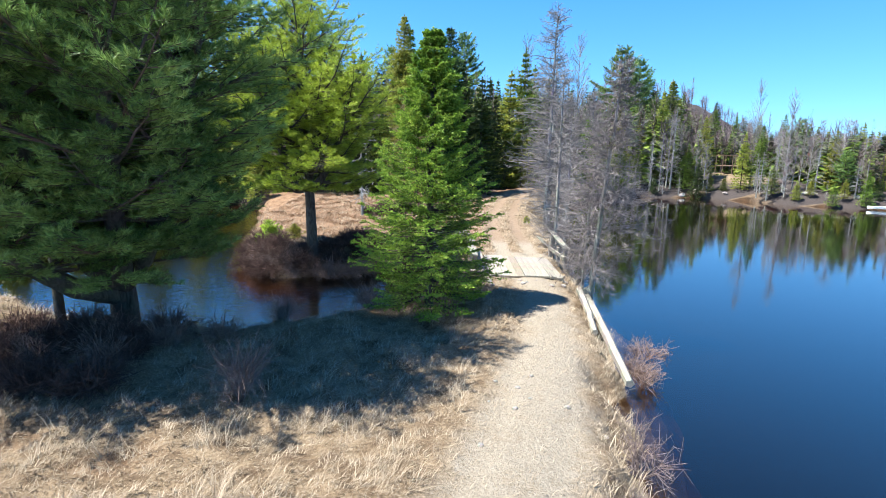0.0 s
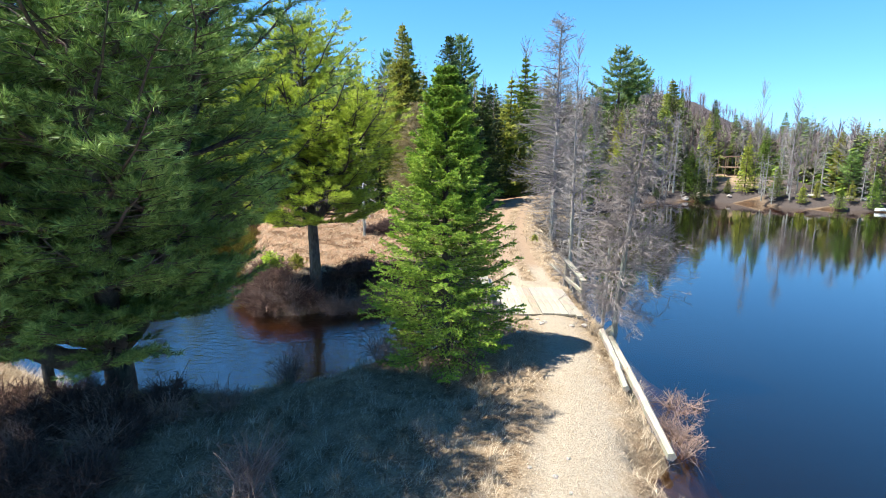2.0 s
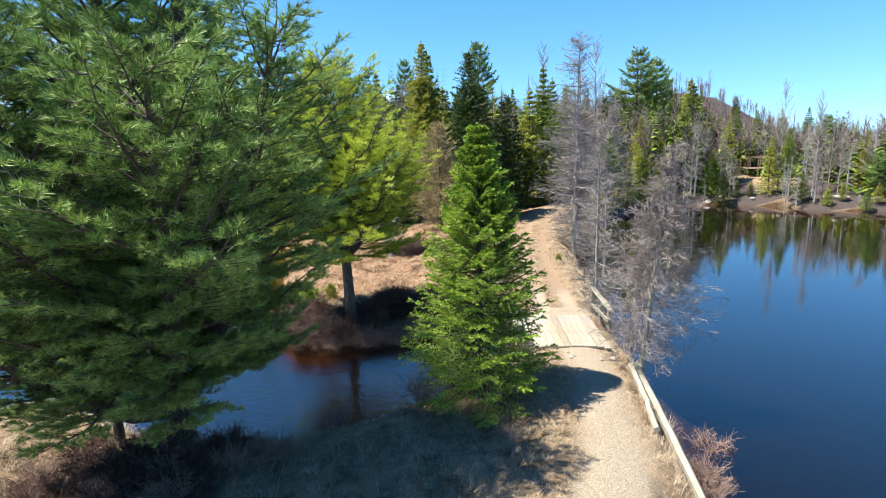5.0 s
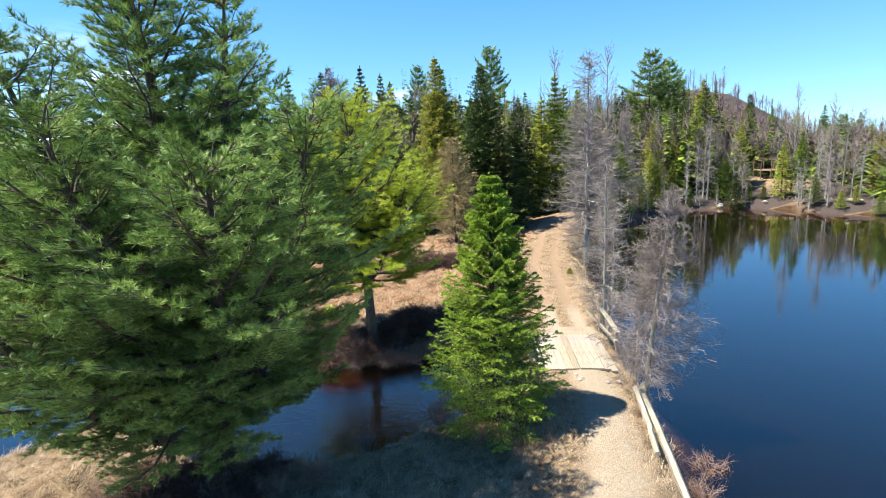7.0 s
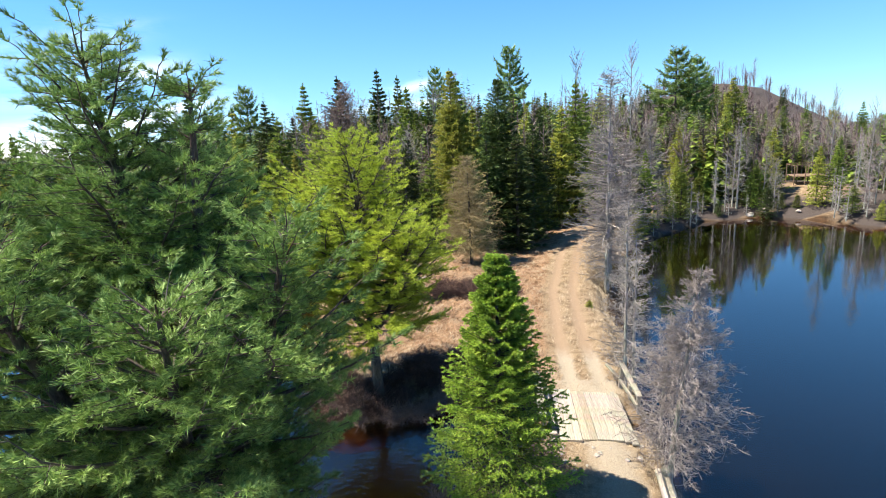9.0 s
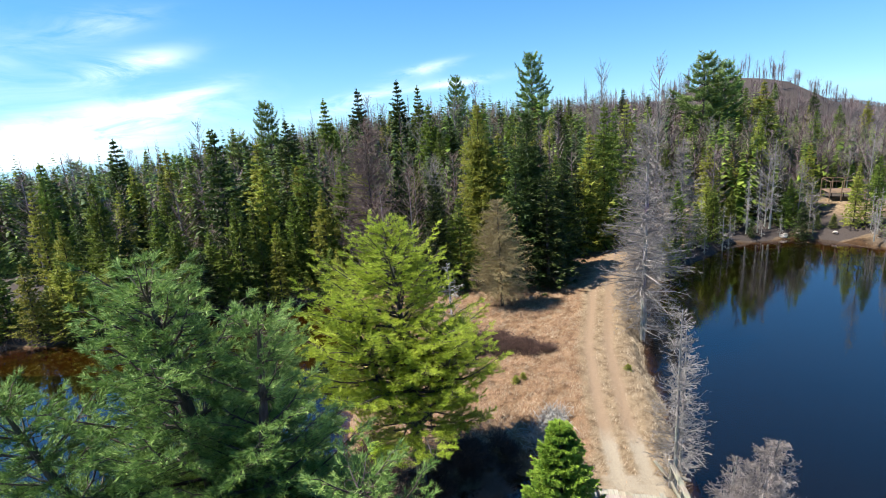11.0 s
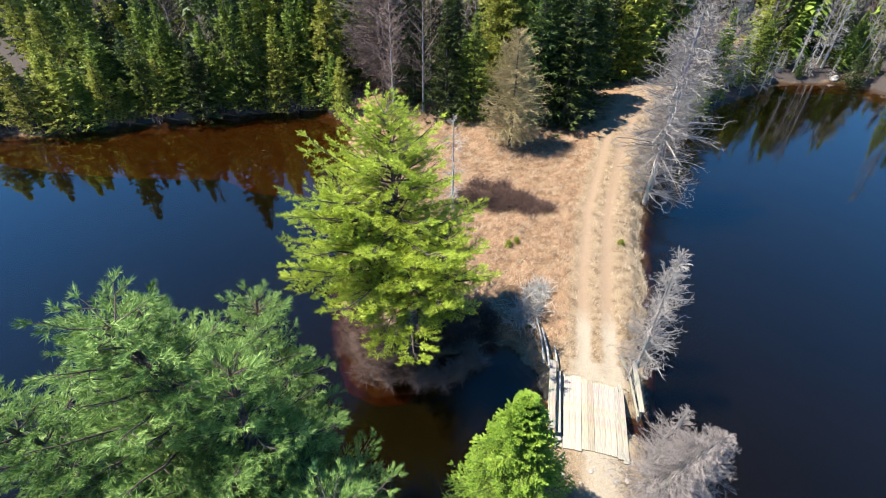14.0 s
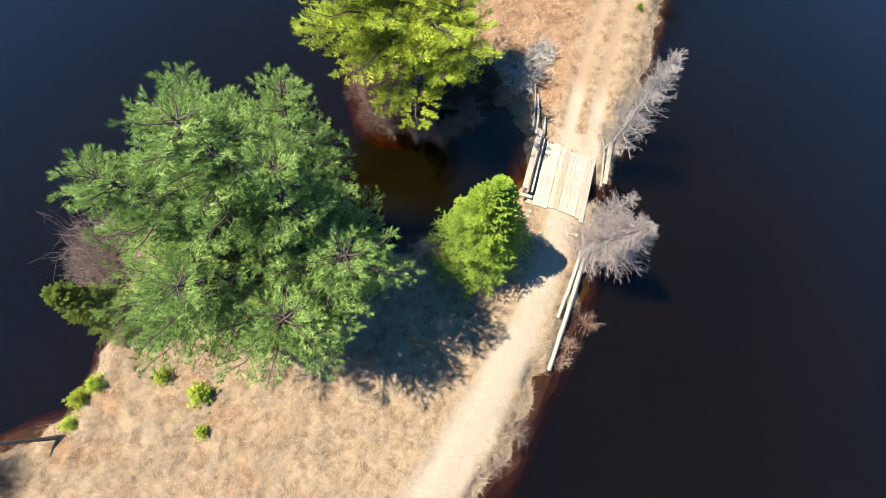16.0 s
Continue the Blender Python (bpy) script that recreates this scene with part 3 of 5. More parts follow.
wv, wt = [], []
for k, depth in enumerate((0.0, -0.15, -0.36, -0.62)):
    wv += [(-150, -900, depth), (330, -900, depth), (330, 58, depth), (-150, 58, depth)]
    wt += [(4 * k, 4 * k + 1, 4 * k + 2), (4 * k, 4 * k + 2, 4 * k + 3)]
tagged(new("water", tri_mesh("water", np.array(wv), np.array(wt), [M_WATER, M_PEAT, M_SILT], [0, 0] + [1] * 4 + [2, 2])),
       "calm dark pond water with tea-brown shallows", "pond", kind="structure")

# ---- trees ----
def trunk_path(height, lean, r, steps_=14, wobble=0.05):
    t = np.linspace(0, 1, steps_)
    w = np.cumsum(r.normal(0, wobble, (steps_, 2)), 0) * t[:, None] * 0.4
    return np.stack([lean[0] * t ** 1.3 + w[:, 0], lean[1] * t ** 1.3 + w[:, 1], height * t], 1)


def along(path, t):
    k = np.clip(t, 0, 1) * (len(path) - 1)
    i = np.minimum(k.astype(int), len(path) - 2)
    f = (k - i)[:, None]
    return path[i] * (1 - f) + path[i + 1] * f


def spruce_meshes(seed, height, radius, levels=34, per=7, twigs=9, tuft=12, needle=0.07, leaf=M_SPRUCE, base=0.05, girth=0.16, power=0.85, ragged=0.18, droop=0.25, width=0.24, lean=(0, 0)):
    """Spruce or fir: whorls of flat, feathered branches that shorten to a spire."""
    r = np.random.default_rng(seed)
    path = trunk_path(height, lean, r, 12, 0.01)
    wood = [tube(path, girth * 0.5 * (1 - np.linspace(0, 1, 12)) ** 0.9 + 0.008, 7)]
    n = levels * per
    tt = base + (1 - base) * (np.repeat(np.arange(levels), per) + r.uniform(-0.22, 0.22, n)) / levels
    tt = np.clip(tt, base, 0.985)
    az = np.arange(n) * 2.399 + r.uniform(-0.4, 0.4, n)
    root = along(path, tt)
    u = (tt - base) / (1 - base)
    ln = radius * (1 - u) ** power * np.minimum(1, 0.72 + u * 3) * r.uniform(1 - 2 * ragged, 1 + ragged, n) + 0.015 * radius
    out = np.stack([np.cos(az), np.sin(az), np.zeros(n)], 1)
    acr = np.stack([-np.sin(az), np.cos(az), np.zeros(n)], 1)
    slope = (0.55 * u - droop)[:, None]
    up = np.array([[0, 0, 1.0]])

    def at(s):
        return root + out * (ln * s)[:, None] + up * (ln * s)[:, None] * slope + up * (0.16 * ln * s ** 2)[:, None]

    wood.append(sticks(root, at(np.full(n, 0.95)), 0.006 + 0.006 * ln, 0.003))
    C, Dv = [], []
    for k in range(twigs):
        s = (k + 0.5 + r.uniform(-0.3, 0.3, n)) / twigs
        sg = np.where((k + np.arange(n)) % 2, 1.0, -1.0)
        tl = ln * (0.34 * (1 - s) + 0.10) * r.uniform(0.7, 1.2, n)
        d = out * 0.8 + acr * sg[:, None] * 0.75 + up * (0.1 + r.uniform(-0.2, 0.15, n))[:, None]
        d /= np.linalg.norm(d, axis=1, keepdims=True)
        p = at(s)
        for f in (0.15, 0.5, 0.85):
            C.append(p + d * (tl * f)[:, None] + r.normal(0, 0.012, (n, 3)) * radius)
            Dv.append(d + up * 0.15)
    C.append(at(np.full(n, 1.0)))
    Dv.append(out + up * 0.3)
    lead = np.linspace(0.9, 1.0, 14)
    C.append(along(path, lead))
    Dv.append(np.tile([0, 0, 1.0], (14, 1)) + r.normal(0, 0.25, (14, 3)))
    C, Dv = np.concatenate(C), np.concatenate(Dv)
    Dv /= np.linalg.norm(Dv, axis=1, keepdims=True)
    high = C[:, 2] > height * 0.8
    v, t = joined([needles(C[~high], Dv[~high], tuft, needle, needle * width, 0.5, r), needles(C[high], Dv[high], max(3, tuft // 2), needle * 0.6, needle * width * 0.7, 0.45, r)])
    wv_, wt_ = joined(wood)
    return tri_mesh("trunk", wv_, wt_, [M_BARK], smooth=True), tri_mesh("crown", v, t, [leaf])


def brush_pine_meshes(seed, height, radius, base, lean, limbs, girth, leaf, stems=(), bias=(0.0, 0.0), needle=0.135, per=21, thin=0.075, bare=0.26, rise=1.15, full=1.15):
    """White pine seen from near by: whorled limbs, bare near the trunk, with flat sprays of side branches whose shoots end in brushes of long needles.
    stems: further leaders as (x, y, where they leave the trunk, height of the top, limbs, size)."""
    r = np.random.default_rng(seed)
    path = trunk_path(height, lean, r, 14, 0.035)
    wood = [tube(path, girth * 0.5 * (1 - np.linspace(0, 1, len(path))) ** 0.75 + 0.012, 9)]
    flare = np.linspace(0, 1, 5)
    wood.append(tube(np.stack([np.zeros(5), np.zeros(5), flare * 0.6 - 0.1], 1), girth * (0.66 - 0.20 * flare ** 0.4), 9))
    todo = [(path, base, 1.0, limbs)]
    for fx, fy, t0, top, count, size in stems:
        s = along(path, np.array([t0]))[0]
        t = np.linspace(0, 1, 11)
        fp = s + np.stack([(fx - s[0]) * t ** 0.6, (fy - s[1]) * t ** 0.6, t * (top - s[2])], 1) + np.cumsum(r.normal(0, 0.03, (11, 3)), 0) * (1 - t)[:, None]
        wood.append(tube(fp, girth * 0.36 * (1 - t) ** 0.75 + 0.01, 7))
        todo.append((fp, 0.16, size, count))
    C, Dv, up = [], [], np.array([0, 0, 1.0])
    for path_, b0, size, count in todo:
        rings = max(8, count // 5)
        tt = np.clip(b0 + (1 - b0) * (np.floor(np.linspace(0, rings - 0.01, count)) + 0.5) / rings + r.normal(0, 0.006, count), b0, 0.985)
        az = np.arange(count) * 2.513 + np.floor(np.linspace(0, rings - 0.01, count)) * 0.7 + r.uniform(-0.35, 0.35, count)
        roots = along(path_, tt)
        u = (tt - b0) / (1 - b0)
        prof = np.where(u < 0.3, 0.72 + 0.95 * u, 1.005 - 0.86 * ((u - 0.3) / 0.7) ** full)
        ln = radius * size * prof * r.uniform(0.55, 1.18, count) * (1 + bias[0] * np.cos(az) + bias[1] * np.sin(az))
        for k in range(count):
            q = np.linspace(0, 1, 7)
            out = np.array([math.cos(az[k]), math.sin(az[k]), 0])
            across = np.cross(out, up)
            lp = roots[k] + out * (q * ln[k])[:, None] + up * (ln[k] * ((-0.12 + rise * u[k]) * q + 0.26 * q ** 2.4))[:, None]
            lp += np.cumsum(r.normal(0, 0.025 * ln[k], (7, 3)), 0) * q[:, None]
            wood.append(tube(lp, (0.010 + 0.012 * ln[k]) * (1 - q) + 0.005, 5))
            ns = 5 + int(ln[k] * 5.6)
            s = np.linspace(bare * (1.1 - u[k]), 1.0, ns) + r.uniform(-0.02, 0.02, ns)
            p = along(lp, s)
            sgn = np.where(np.arange(ns) % 2, 1.0, -1.0)[:, None]
            sl = np.minimum(0.16 + 0.46 * ln[k] * (1.08 - s), 1.25) * r.uniform(0.65, 1.2, ns)
            sd = out * 0.8 + across * sgn * r.uniform(0.55, 1.0, (ns, 1)) + up * r.uniform(0.0, 0.4, (ns, 1))
            sd[-1] = out + up * 0.5
            sd /= np.linalg.norm(sd, axis=1, keepdims=True)
            wood.append(sticks(p, p + sd * sl[:, None], 0.009, 0.004))
            m = np.maximum(2, (sl / 0.125).astype(int) + 1)
            i = np.repeat(np.arange(ns), m)
            f = 0.22 + 0.78 * (np.concatenate([np.arange(a) for a in m]) + 0.6) / m[i]
            flip = np.where(np.arange(len(i)) % 2, 1.0, -1.0)[:, None]
            root = p[i] + sd[i] * (sl[i] * np.minimum(f, 1.0))[:, None]
            sh = sd[i] + np.cross(sd[i], up) * flip * r.uniform(0.2, 0.75, (len(i), 1)) + up * r.uniform(0.1, 0.75, (len(i), 1))
            sh /= np.linalg.norm(sh, axis=1, keepdims=True)
            for g in (0.02, 0.10):
                C.append(root + sh * g)
                Dv.append(sh)
    C, Dv = np.concatenate(C), np.concatenate(Dv)
    v, t = needles(C, Dv, per, needle, needle * thin, 0.42, r)
    wv_, wt_ = joined(wood)
    return tri_mesh("trunk", wv_, wt_, [M_BARK], smooth=True), tri_mesh("crown", v, t, [leaf])


def dense_spruce_meshes(seed, height, radius, levels, per, leaf, base=0.06, girth=0.2, lean=(0, 0), needle=0.05, width=0.30, power=0.8, count=9, pairs=8):
    """Young spruce seen from near by: tiers of boughs with gaps between them, each bough a flat spray of twigs set all along with short needles."""
    r = np.random.default_rng(seed)
    path = trunk_path(height, lean, r, 12, 0.012)
    wood = [tube(path, girth * 0.5 * (1 - np.linspace(0, 1, 12)) ** 0.9 + 0.008, 8)]
    n = levels * per
    tier = np.repeat(np.arange(levels), per)
    u = np.clip((tier + 0.15 + r.normal(0, 0.16, n)) / levels, 0, 0.985) ** 0.92
    az = np.arange(n) * 2 * np.pi / per + tier * 1.1 + r.uniform(-0.35, 0.35, n)
    root = along(path, base + (1 - base) * u)
    ln = radius * ((1 - u) ** power * np.minimum(1, 0.8 + 1.6 * u) + 0.03) * r.uniform(0.7, 1.12, n)
    out, acr = np.stack([np.cos(az), np.sin(az), np.zeros(n)], 1), np.stack([-np.sin(az), np.cos(az), np.zeros(n)], 1)
    up = np.array([[0, 0, 1.0]])
    slope = (-0.30 + 0.75 * u + r.normal(0, 0.07, n))[:, None]

    def at(s):
        return root + (out + up * slope) * (ln * s)[:, None] + up * (0.30 * ln * s ** 2.2)[:, None]

    prev = root
    for q in (0.35, 0.7, 1.0):
        p = at(np.full(n, q))
        wood.append(sticks(prev, p, 0.004 + 0.007 * ln * (1.3 - q), 0.003 + 0.006 * ln * (1.1 - q)))
        prev = p
    C, Dv = [], []
    for k in range(pairs):
        s = 0.18 + 0.82 * (k + 0.5 + r.uniform(-0.25, 0.25, n)) / pairs
        for sg in (-1.0, 1.0):
            tl = np.minimum(ln * (0.40 * (1.05 - s)) + 0.09, 0.6) * r.uniform(0.7, 1.2, n)
            d = out * 0.85 + acr * sg * r.uniform(0.5, 0.9, (n, 1)) + up * r.uniform(-0.12, 0.28, (n, 1))
            d /= np.linalg.norm(d, axis=1, keepdims=True)
            p = at(s)
            wood.append(sticks(p, p + d * tl[:, None], 0.004, 0.002))
            for f in (0.12, 0.35, 0.58, 0.8, 1.0):
                C.append(p + d * (tl * f)[:, None])
                Dv.append(d)
    for s in (0.85, 0.93, 1.0):
        C.append(at(np.full(n, s)))
        Dv.append(out + up * 0.4)
    lead = np.linspace(0.88, 1.0, 16)
    C.append(along(path, lead))
    Dv.append(np.tile([0, 0, 1.0], (16, 1)))
    C, Dv = np.concatenate(C), np.concatenate(Dv)
    Dv /= np.linalg.norm(Dv, axis=1, keepdims=True)
    v, t = needles(C, Dv, count, needle, needle * width, 0.62, r)
    wv_, wt_ = joined(wood)
    return tri_mesh("trunk", wv_, wt_, [M_BARK], smooth=True), tri_mesh("crown", v, t, [leaf])


def bare_meshes(seed, height, radius, branches=90, twigs=7, fine=3, base=0.12, girth=0.16, power=0.7, up=0.2, leaf=M_GREY, wood_mat=M_GREYBARK, thick=1.0, lean=(0, 0), curl=0.3, limb=1.0):
    """Leafless larch or hardwood: trunk, and a haze of forked twigs."""
    r = np.random.default_rng(seed)
    path = trunk_path(height, lean, r, 12, 0.04)
    wood = tube(path, girth * 0.5 * (1 - np.linspace(0, 1, 12)) ** 0.8 + 0.008, 7)
    n = branches
    tt = np.sort(r.uniform(base, 0.98, n))
    az = r.uniform(0, 6.283, n)
    root = along(path, tt)
    u = (tt - base) / (1 - base)
    ln = radius * ((1 - u) ** power * np.minimum(1, 0.55 + 2.2 * u)) * r.uniform(0.55, 1.15, n) + 0.08 * radius
    out = np.stack([np.cos(az), np.sin(az), np.zeros(n)], 1)
    uz = np.array([[0, 0, 1.0]])
    tilt = up + 0.45 * u + r.normal(0, 0.15, n)

    def at(s):
        return root + out * (ln * s)[:, None] + uz * (ln * (tilt * s + curl * s ** 2))[:, None]

    segs = []
    prev = root
    for q in (0.35, 0.7, 1.0):
        p = at(np.full(n, q)) + r.normal(0, 0.03, (n, 3)) * ln[:, None]
        segs.append(sticks(prev, p, thick * limb * (0.004 + 0.008 * ln * (1.15 - q)), thick * limb * (0.003 + 0.006 * ln * (1.05 - q))))
        prev = p
    for k in range(twigs):
        s = np.clip((k + 0.7 + r.uniform(-0.4, 0.4, n)) / twigs, 0.1, 1)
        p = at(s)
        d = out * 0.6 + r.normal(0, 0.55, (n, 3)) + uz * (0.15 + up * 0.5)
        d /= np.linalg.norm(d, axis=1, keepdims=True)
        tl = (ln * (0.42 * (1 - s) + 0.16))[:, None] * r.uniform(0.6, 1.2, (n, 1))
        e = p + d * tl
        segs.append(sticks(p, e, 0.0045 * thick, 0.0025 * thick))
        for j in range(fine):
            f = r.uniform(0.25, 1.0, (n, 1))
            d2 = d + r.normal(0, 0.6, (n, 3)) + uz * 0.1
            d2 /= np.linalg.norm(d2, axis=1, keepdims=True)
            segs.append(sticks(p + d * tl * f, p + d * tl * f + d2 * tl * r.uniform(0.3, 0.7, (n, 1)), 0.003 * thick, 0.0018 * thick))
    v, t = joined(segs)
    return tri_mesh("trunk", *wood, [wood_mat], smooth=True), tri_mesh("crown", v, t, [leaf])


def tree(name, label, meshes, x, y, turn=0.0, z=None, group="", crown="crown"):
    ob = thing(name, label, "tree", x, y, (ground_z(x, y) if z is None else z) - 0.05, turn, group)
    part("trunk", meshes[0], ob)
    part(crown, meshes[1], ob)
    return ob

# ---- the trees along the dam ----
tree("pine_tree", "tall many-stemmed white pine with soft blue-green needles at the water's edge",
     brush_pine_meshes(11, 10.9, 2.9, 0.16, (0.2, -1.5), 135, 0.56, M_PINE,
                       ((2.0, -1.7, 0.20, 10.4, 64, 0.54), (0.2, -4.1, 0.12, 8.2, 68, 0.92), (-1.6, -2.6, 0.15, 9.6, 72, 0.76), (3.5, -2.4, 0.12, 8.2, 60, 0.80), (2.5, -4.1, 0.12, 7.6, 56, 0.84), (-1.3, 0.3, 0.18, 9.0, 44, 0.60), (0.9, 0.9, 0.22, 9.0, 44, 0.62), (-1.5, -4.2, 0.10, 5.6, 44, 0.74)),
                       (0.16, -0.22), rise=0.9, full=1.15), -6.78, 11.0)
tree("spruce_tree", "bushy bright green young spruce beside the trail",
     dense_spruce_meshes(21, 6.3, 1.95, 24, 15, M_SPRUCE, 0.06, needle=0.06, width=0.34, power=0.95, count=10), -0.25, 12.1)
tree("pine_tree", "yellow-green white pine with bare lower limbs on a grassy bank",
     brush_pine_meshes(12, 8.6, 3.1, 0.24, (-0.9, 2.4), 118, 0.36, M_PINE_Y, ((-2.0, 0.3, 0.25, 6.8, 48, 0.66), (1.5, 0.1, 0.25, 5.8, 42, 0.68)), (-0.05, -0.25), 0.14, 15, 0.09, rise=0.95, full=1.5), -4.4, 17.8)
tree("pine_tree", "slender young pine beside a larger one", brush_pine_meshes(13, 6.2, 1.4, 0.45, (-0.2, 0.1), 34, 0.18, M_PINE, (), (0, 0), 0.13, 14), -7.85, 10.5)
tree("fir_tree", "small green fir leaning over the pond bank", dense_spruce_meshes(22, 3.6, 1.15, 13, 7, M_FIR_L, 0.1, 0.12, (-0.9, -0.1), 0.06), -10.9, 6.5)
GREY_LARCH = "leafless grey larch at the edge of the pond"
tree("larch_tree", GREY_LARCH, bare_meshes(31, 6.4, 1.55, 210, 10, 5, 0.17, 0.15, 0.8, -0.1, M_LARCH, curl=-0.08, thick=1.3, lean=(-0.1, -1.4), limb=0.55), 4.0, 13.6)
tree("larch_tree", "slim leafless grey larch close to the bridge", bare_meshes(39, 4.6, 0.85, 80, 6, 3, 0.1, 0.09, 0.6, 0.0, M_LARCH, curl=0.0, thick=1.3, lean=(-0.1, -0.9)), 4.12, 14.85)
tree("larch_tree", GREY_LARCH, bare_meshes(32, 6.5, 1.15, 120, 7, 3, 0.06, 0.13, 0.55, -0.05, lean=(-0.1, -0.3), thick=1.5, curl=0.1), 3.95, 18.0)
tree("larch_tree", GREY_LARCH, bare_meshes(33, 5.4, 0.95, 95, 7, 3, 0.06, 0.11, 0.6, -0.05, thick=1.5, curl=0.05), 4.65, 19.6)
DEAD_LARCH = "tall dead grey larch with drooping branches"
tree("larch_tree", DEAD_LARCH, bare_meshes(34, 12.4, 2.8, 190, 9, 3, 0.05, 0.28, 0.65, -0.05, thick=2.1, curl=-0.05), 6.1, 30.9)
tree("larch_tree", DEAD_LARCH, bare_meshes(36, 10.8, 2.1, 140, 8, 3, 0.05, 0.22, 0.65, -0.05, thick=2.0, curl=-0.05), 6.6, 32.4)
tree("larch_tree", DEAD_LARCH, bare_meshes(35, 8.5, 1.8, 150, 8, 4, 0.07, 0.2, 0.75, 0.0, thick=1.5, curl=0.0), 7.4, 36.6)
tree("larch_tree", DEAD_LARCH, bare_meshes(37, 9.4, 2.2, 170, 8, 5, 0.07, 0.22, 0.7, -0.1, thick=2.1, curl=-0.05), 12.6, 45.6)
tree("larch_tree", DEAD_LARCH, bare_meshes(38, 7.4, 1.9, 150, 8, 5, 0.07, 0.22, 0.7, -0.1, thick=2.1, curl=-0.05), 10.4, 43.0)
tree("fir_tree", "tall yellowish fir with a narrow spire", spruce_meshes(41, 12.4, 2.3, 46, 8, 6, 8, 0.24, M_FIR_Y, 0.08, 0.3, 0.75, 0.2, 0.3), -2.9, 40.0)
tree("fir_tree", "tall dark green fir", spruce_meshes(42, 11.8, 2.7, 46, 8, 6, 8, 0.24, M_FIR, 0.06, 0.3, 0.7, 0.2, 0.3), 0.4, 39.6)
tree("larch_tree", "tan leafless larch on the grassy point", bare_meshes(43, 6.9, 2.3, 260, 9, 5, 0.08, 0.22, 0.7, 0.05, M_TAN, M_BARK, 2.1, curl=0.0), -1.65, 34.1)
tree("larch_tree", "brown leafless larch behind the grassy point", bare_meshes(44, 12.2, 3.1, 240, 9, 5, 0.08, 0.24, 0.6, 0.05, M_BROWN, M_BARK, 3.0, curl=0.0), -10.9, 39.6)
tree("dead_tree", "bleached broken snag with short bare branches", bare_meshes(45, 5.2, 0.9, 46, 4, 2, 0.1, 0.15, 0.3, -0.2, M_DEAD, M_GREYBARK, 2.2, curl=-0.2), -4.1, 27.2)

# ---- the woods ----
wood_rng = np.random.default_rng(99)
FIRS = [spruce_meshes(50 + k, 9.0, 1.55 + 0.2 * (k % 3), 25, 6, 3, 5, 0.30, (M_FIR, M_FIR_L, M_FIR_Y, M_FIR_L)[k % 4], 0.04, 0.2, 0.85 + 0.1 * (k % 3), 0.25, 0.3, 0.3) for k in range(8)]
PINES = [brush_pine_meshes(60 + k, 12.0, 2.5, 0.3, (0.2, 0.1), 54, 0.3, M_PINE, (), (0, 0), 0.36, 4, 0.135, rise=0.9, full=1.7) for k in range(3)]
BARES = [bare_meshes(70 + k, 10.0, 1.9, 64, 5, 2, 0.2, 0.16, 0.6, 0.55, (M_HARD, M_BROWN, M_GREY)[k % 3], M_GREYBARK, 2.6) for k in range(6)]
SNAGS = [bare_meshes(80 + k, 9.0, 1.0, 70, 5, 2, 0.1, 0.18, 0.6, -0.25, M_DEAD, M_GREYBARK, 2.2, curl=-0.15) for k in range(3)]
KINDS = {"fir": ("fir_tree", "green fir in the dense woods", FIRS, 9.0), "pine": ("pine_tree", "tall white pine standing above the woods", PINES, 12.0),
         "bare": ("hardwood_tree", "leafless grey-brown hardwood in the woods", BARES, 10.0), "snag": ("dead_tree", "bleached dead conifer snag by the pond", SNAGS, 9.0)}


def wild(kind, k, x, y, height, wide=1.0):
    name, label, meshes, full = KINDS[kind]
    ob = tree(name, label, meshes[k % len(meshes)], x, y, wood_rng.uniform(0, 360), group="woods round the pond")
    s = height / full
    ob.scale = (s * wide, s * wide, s)
    return ob


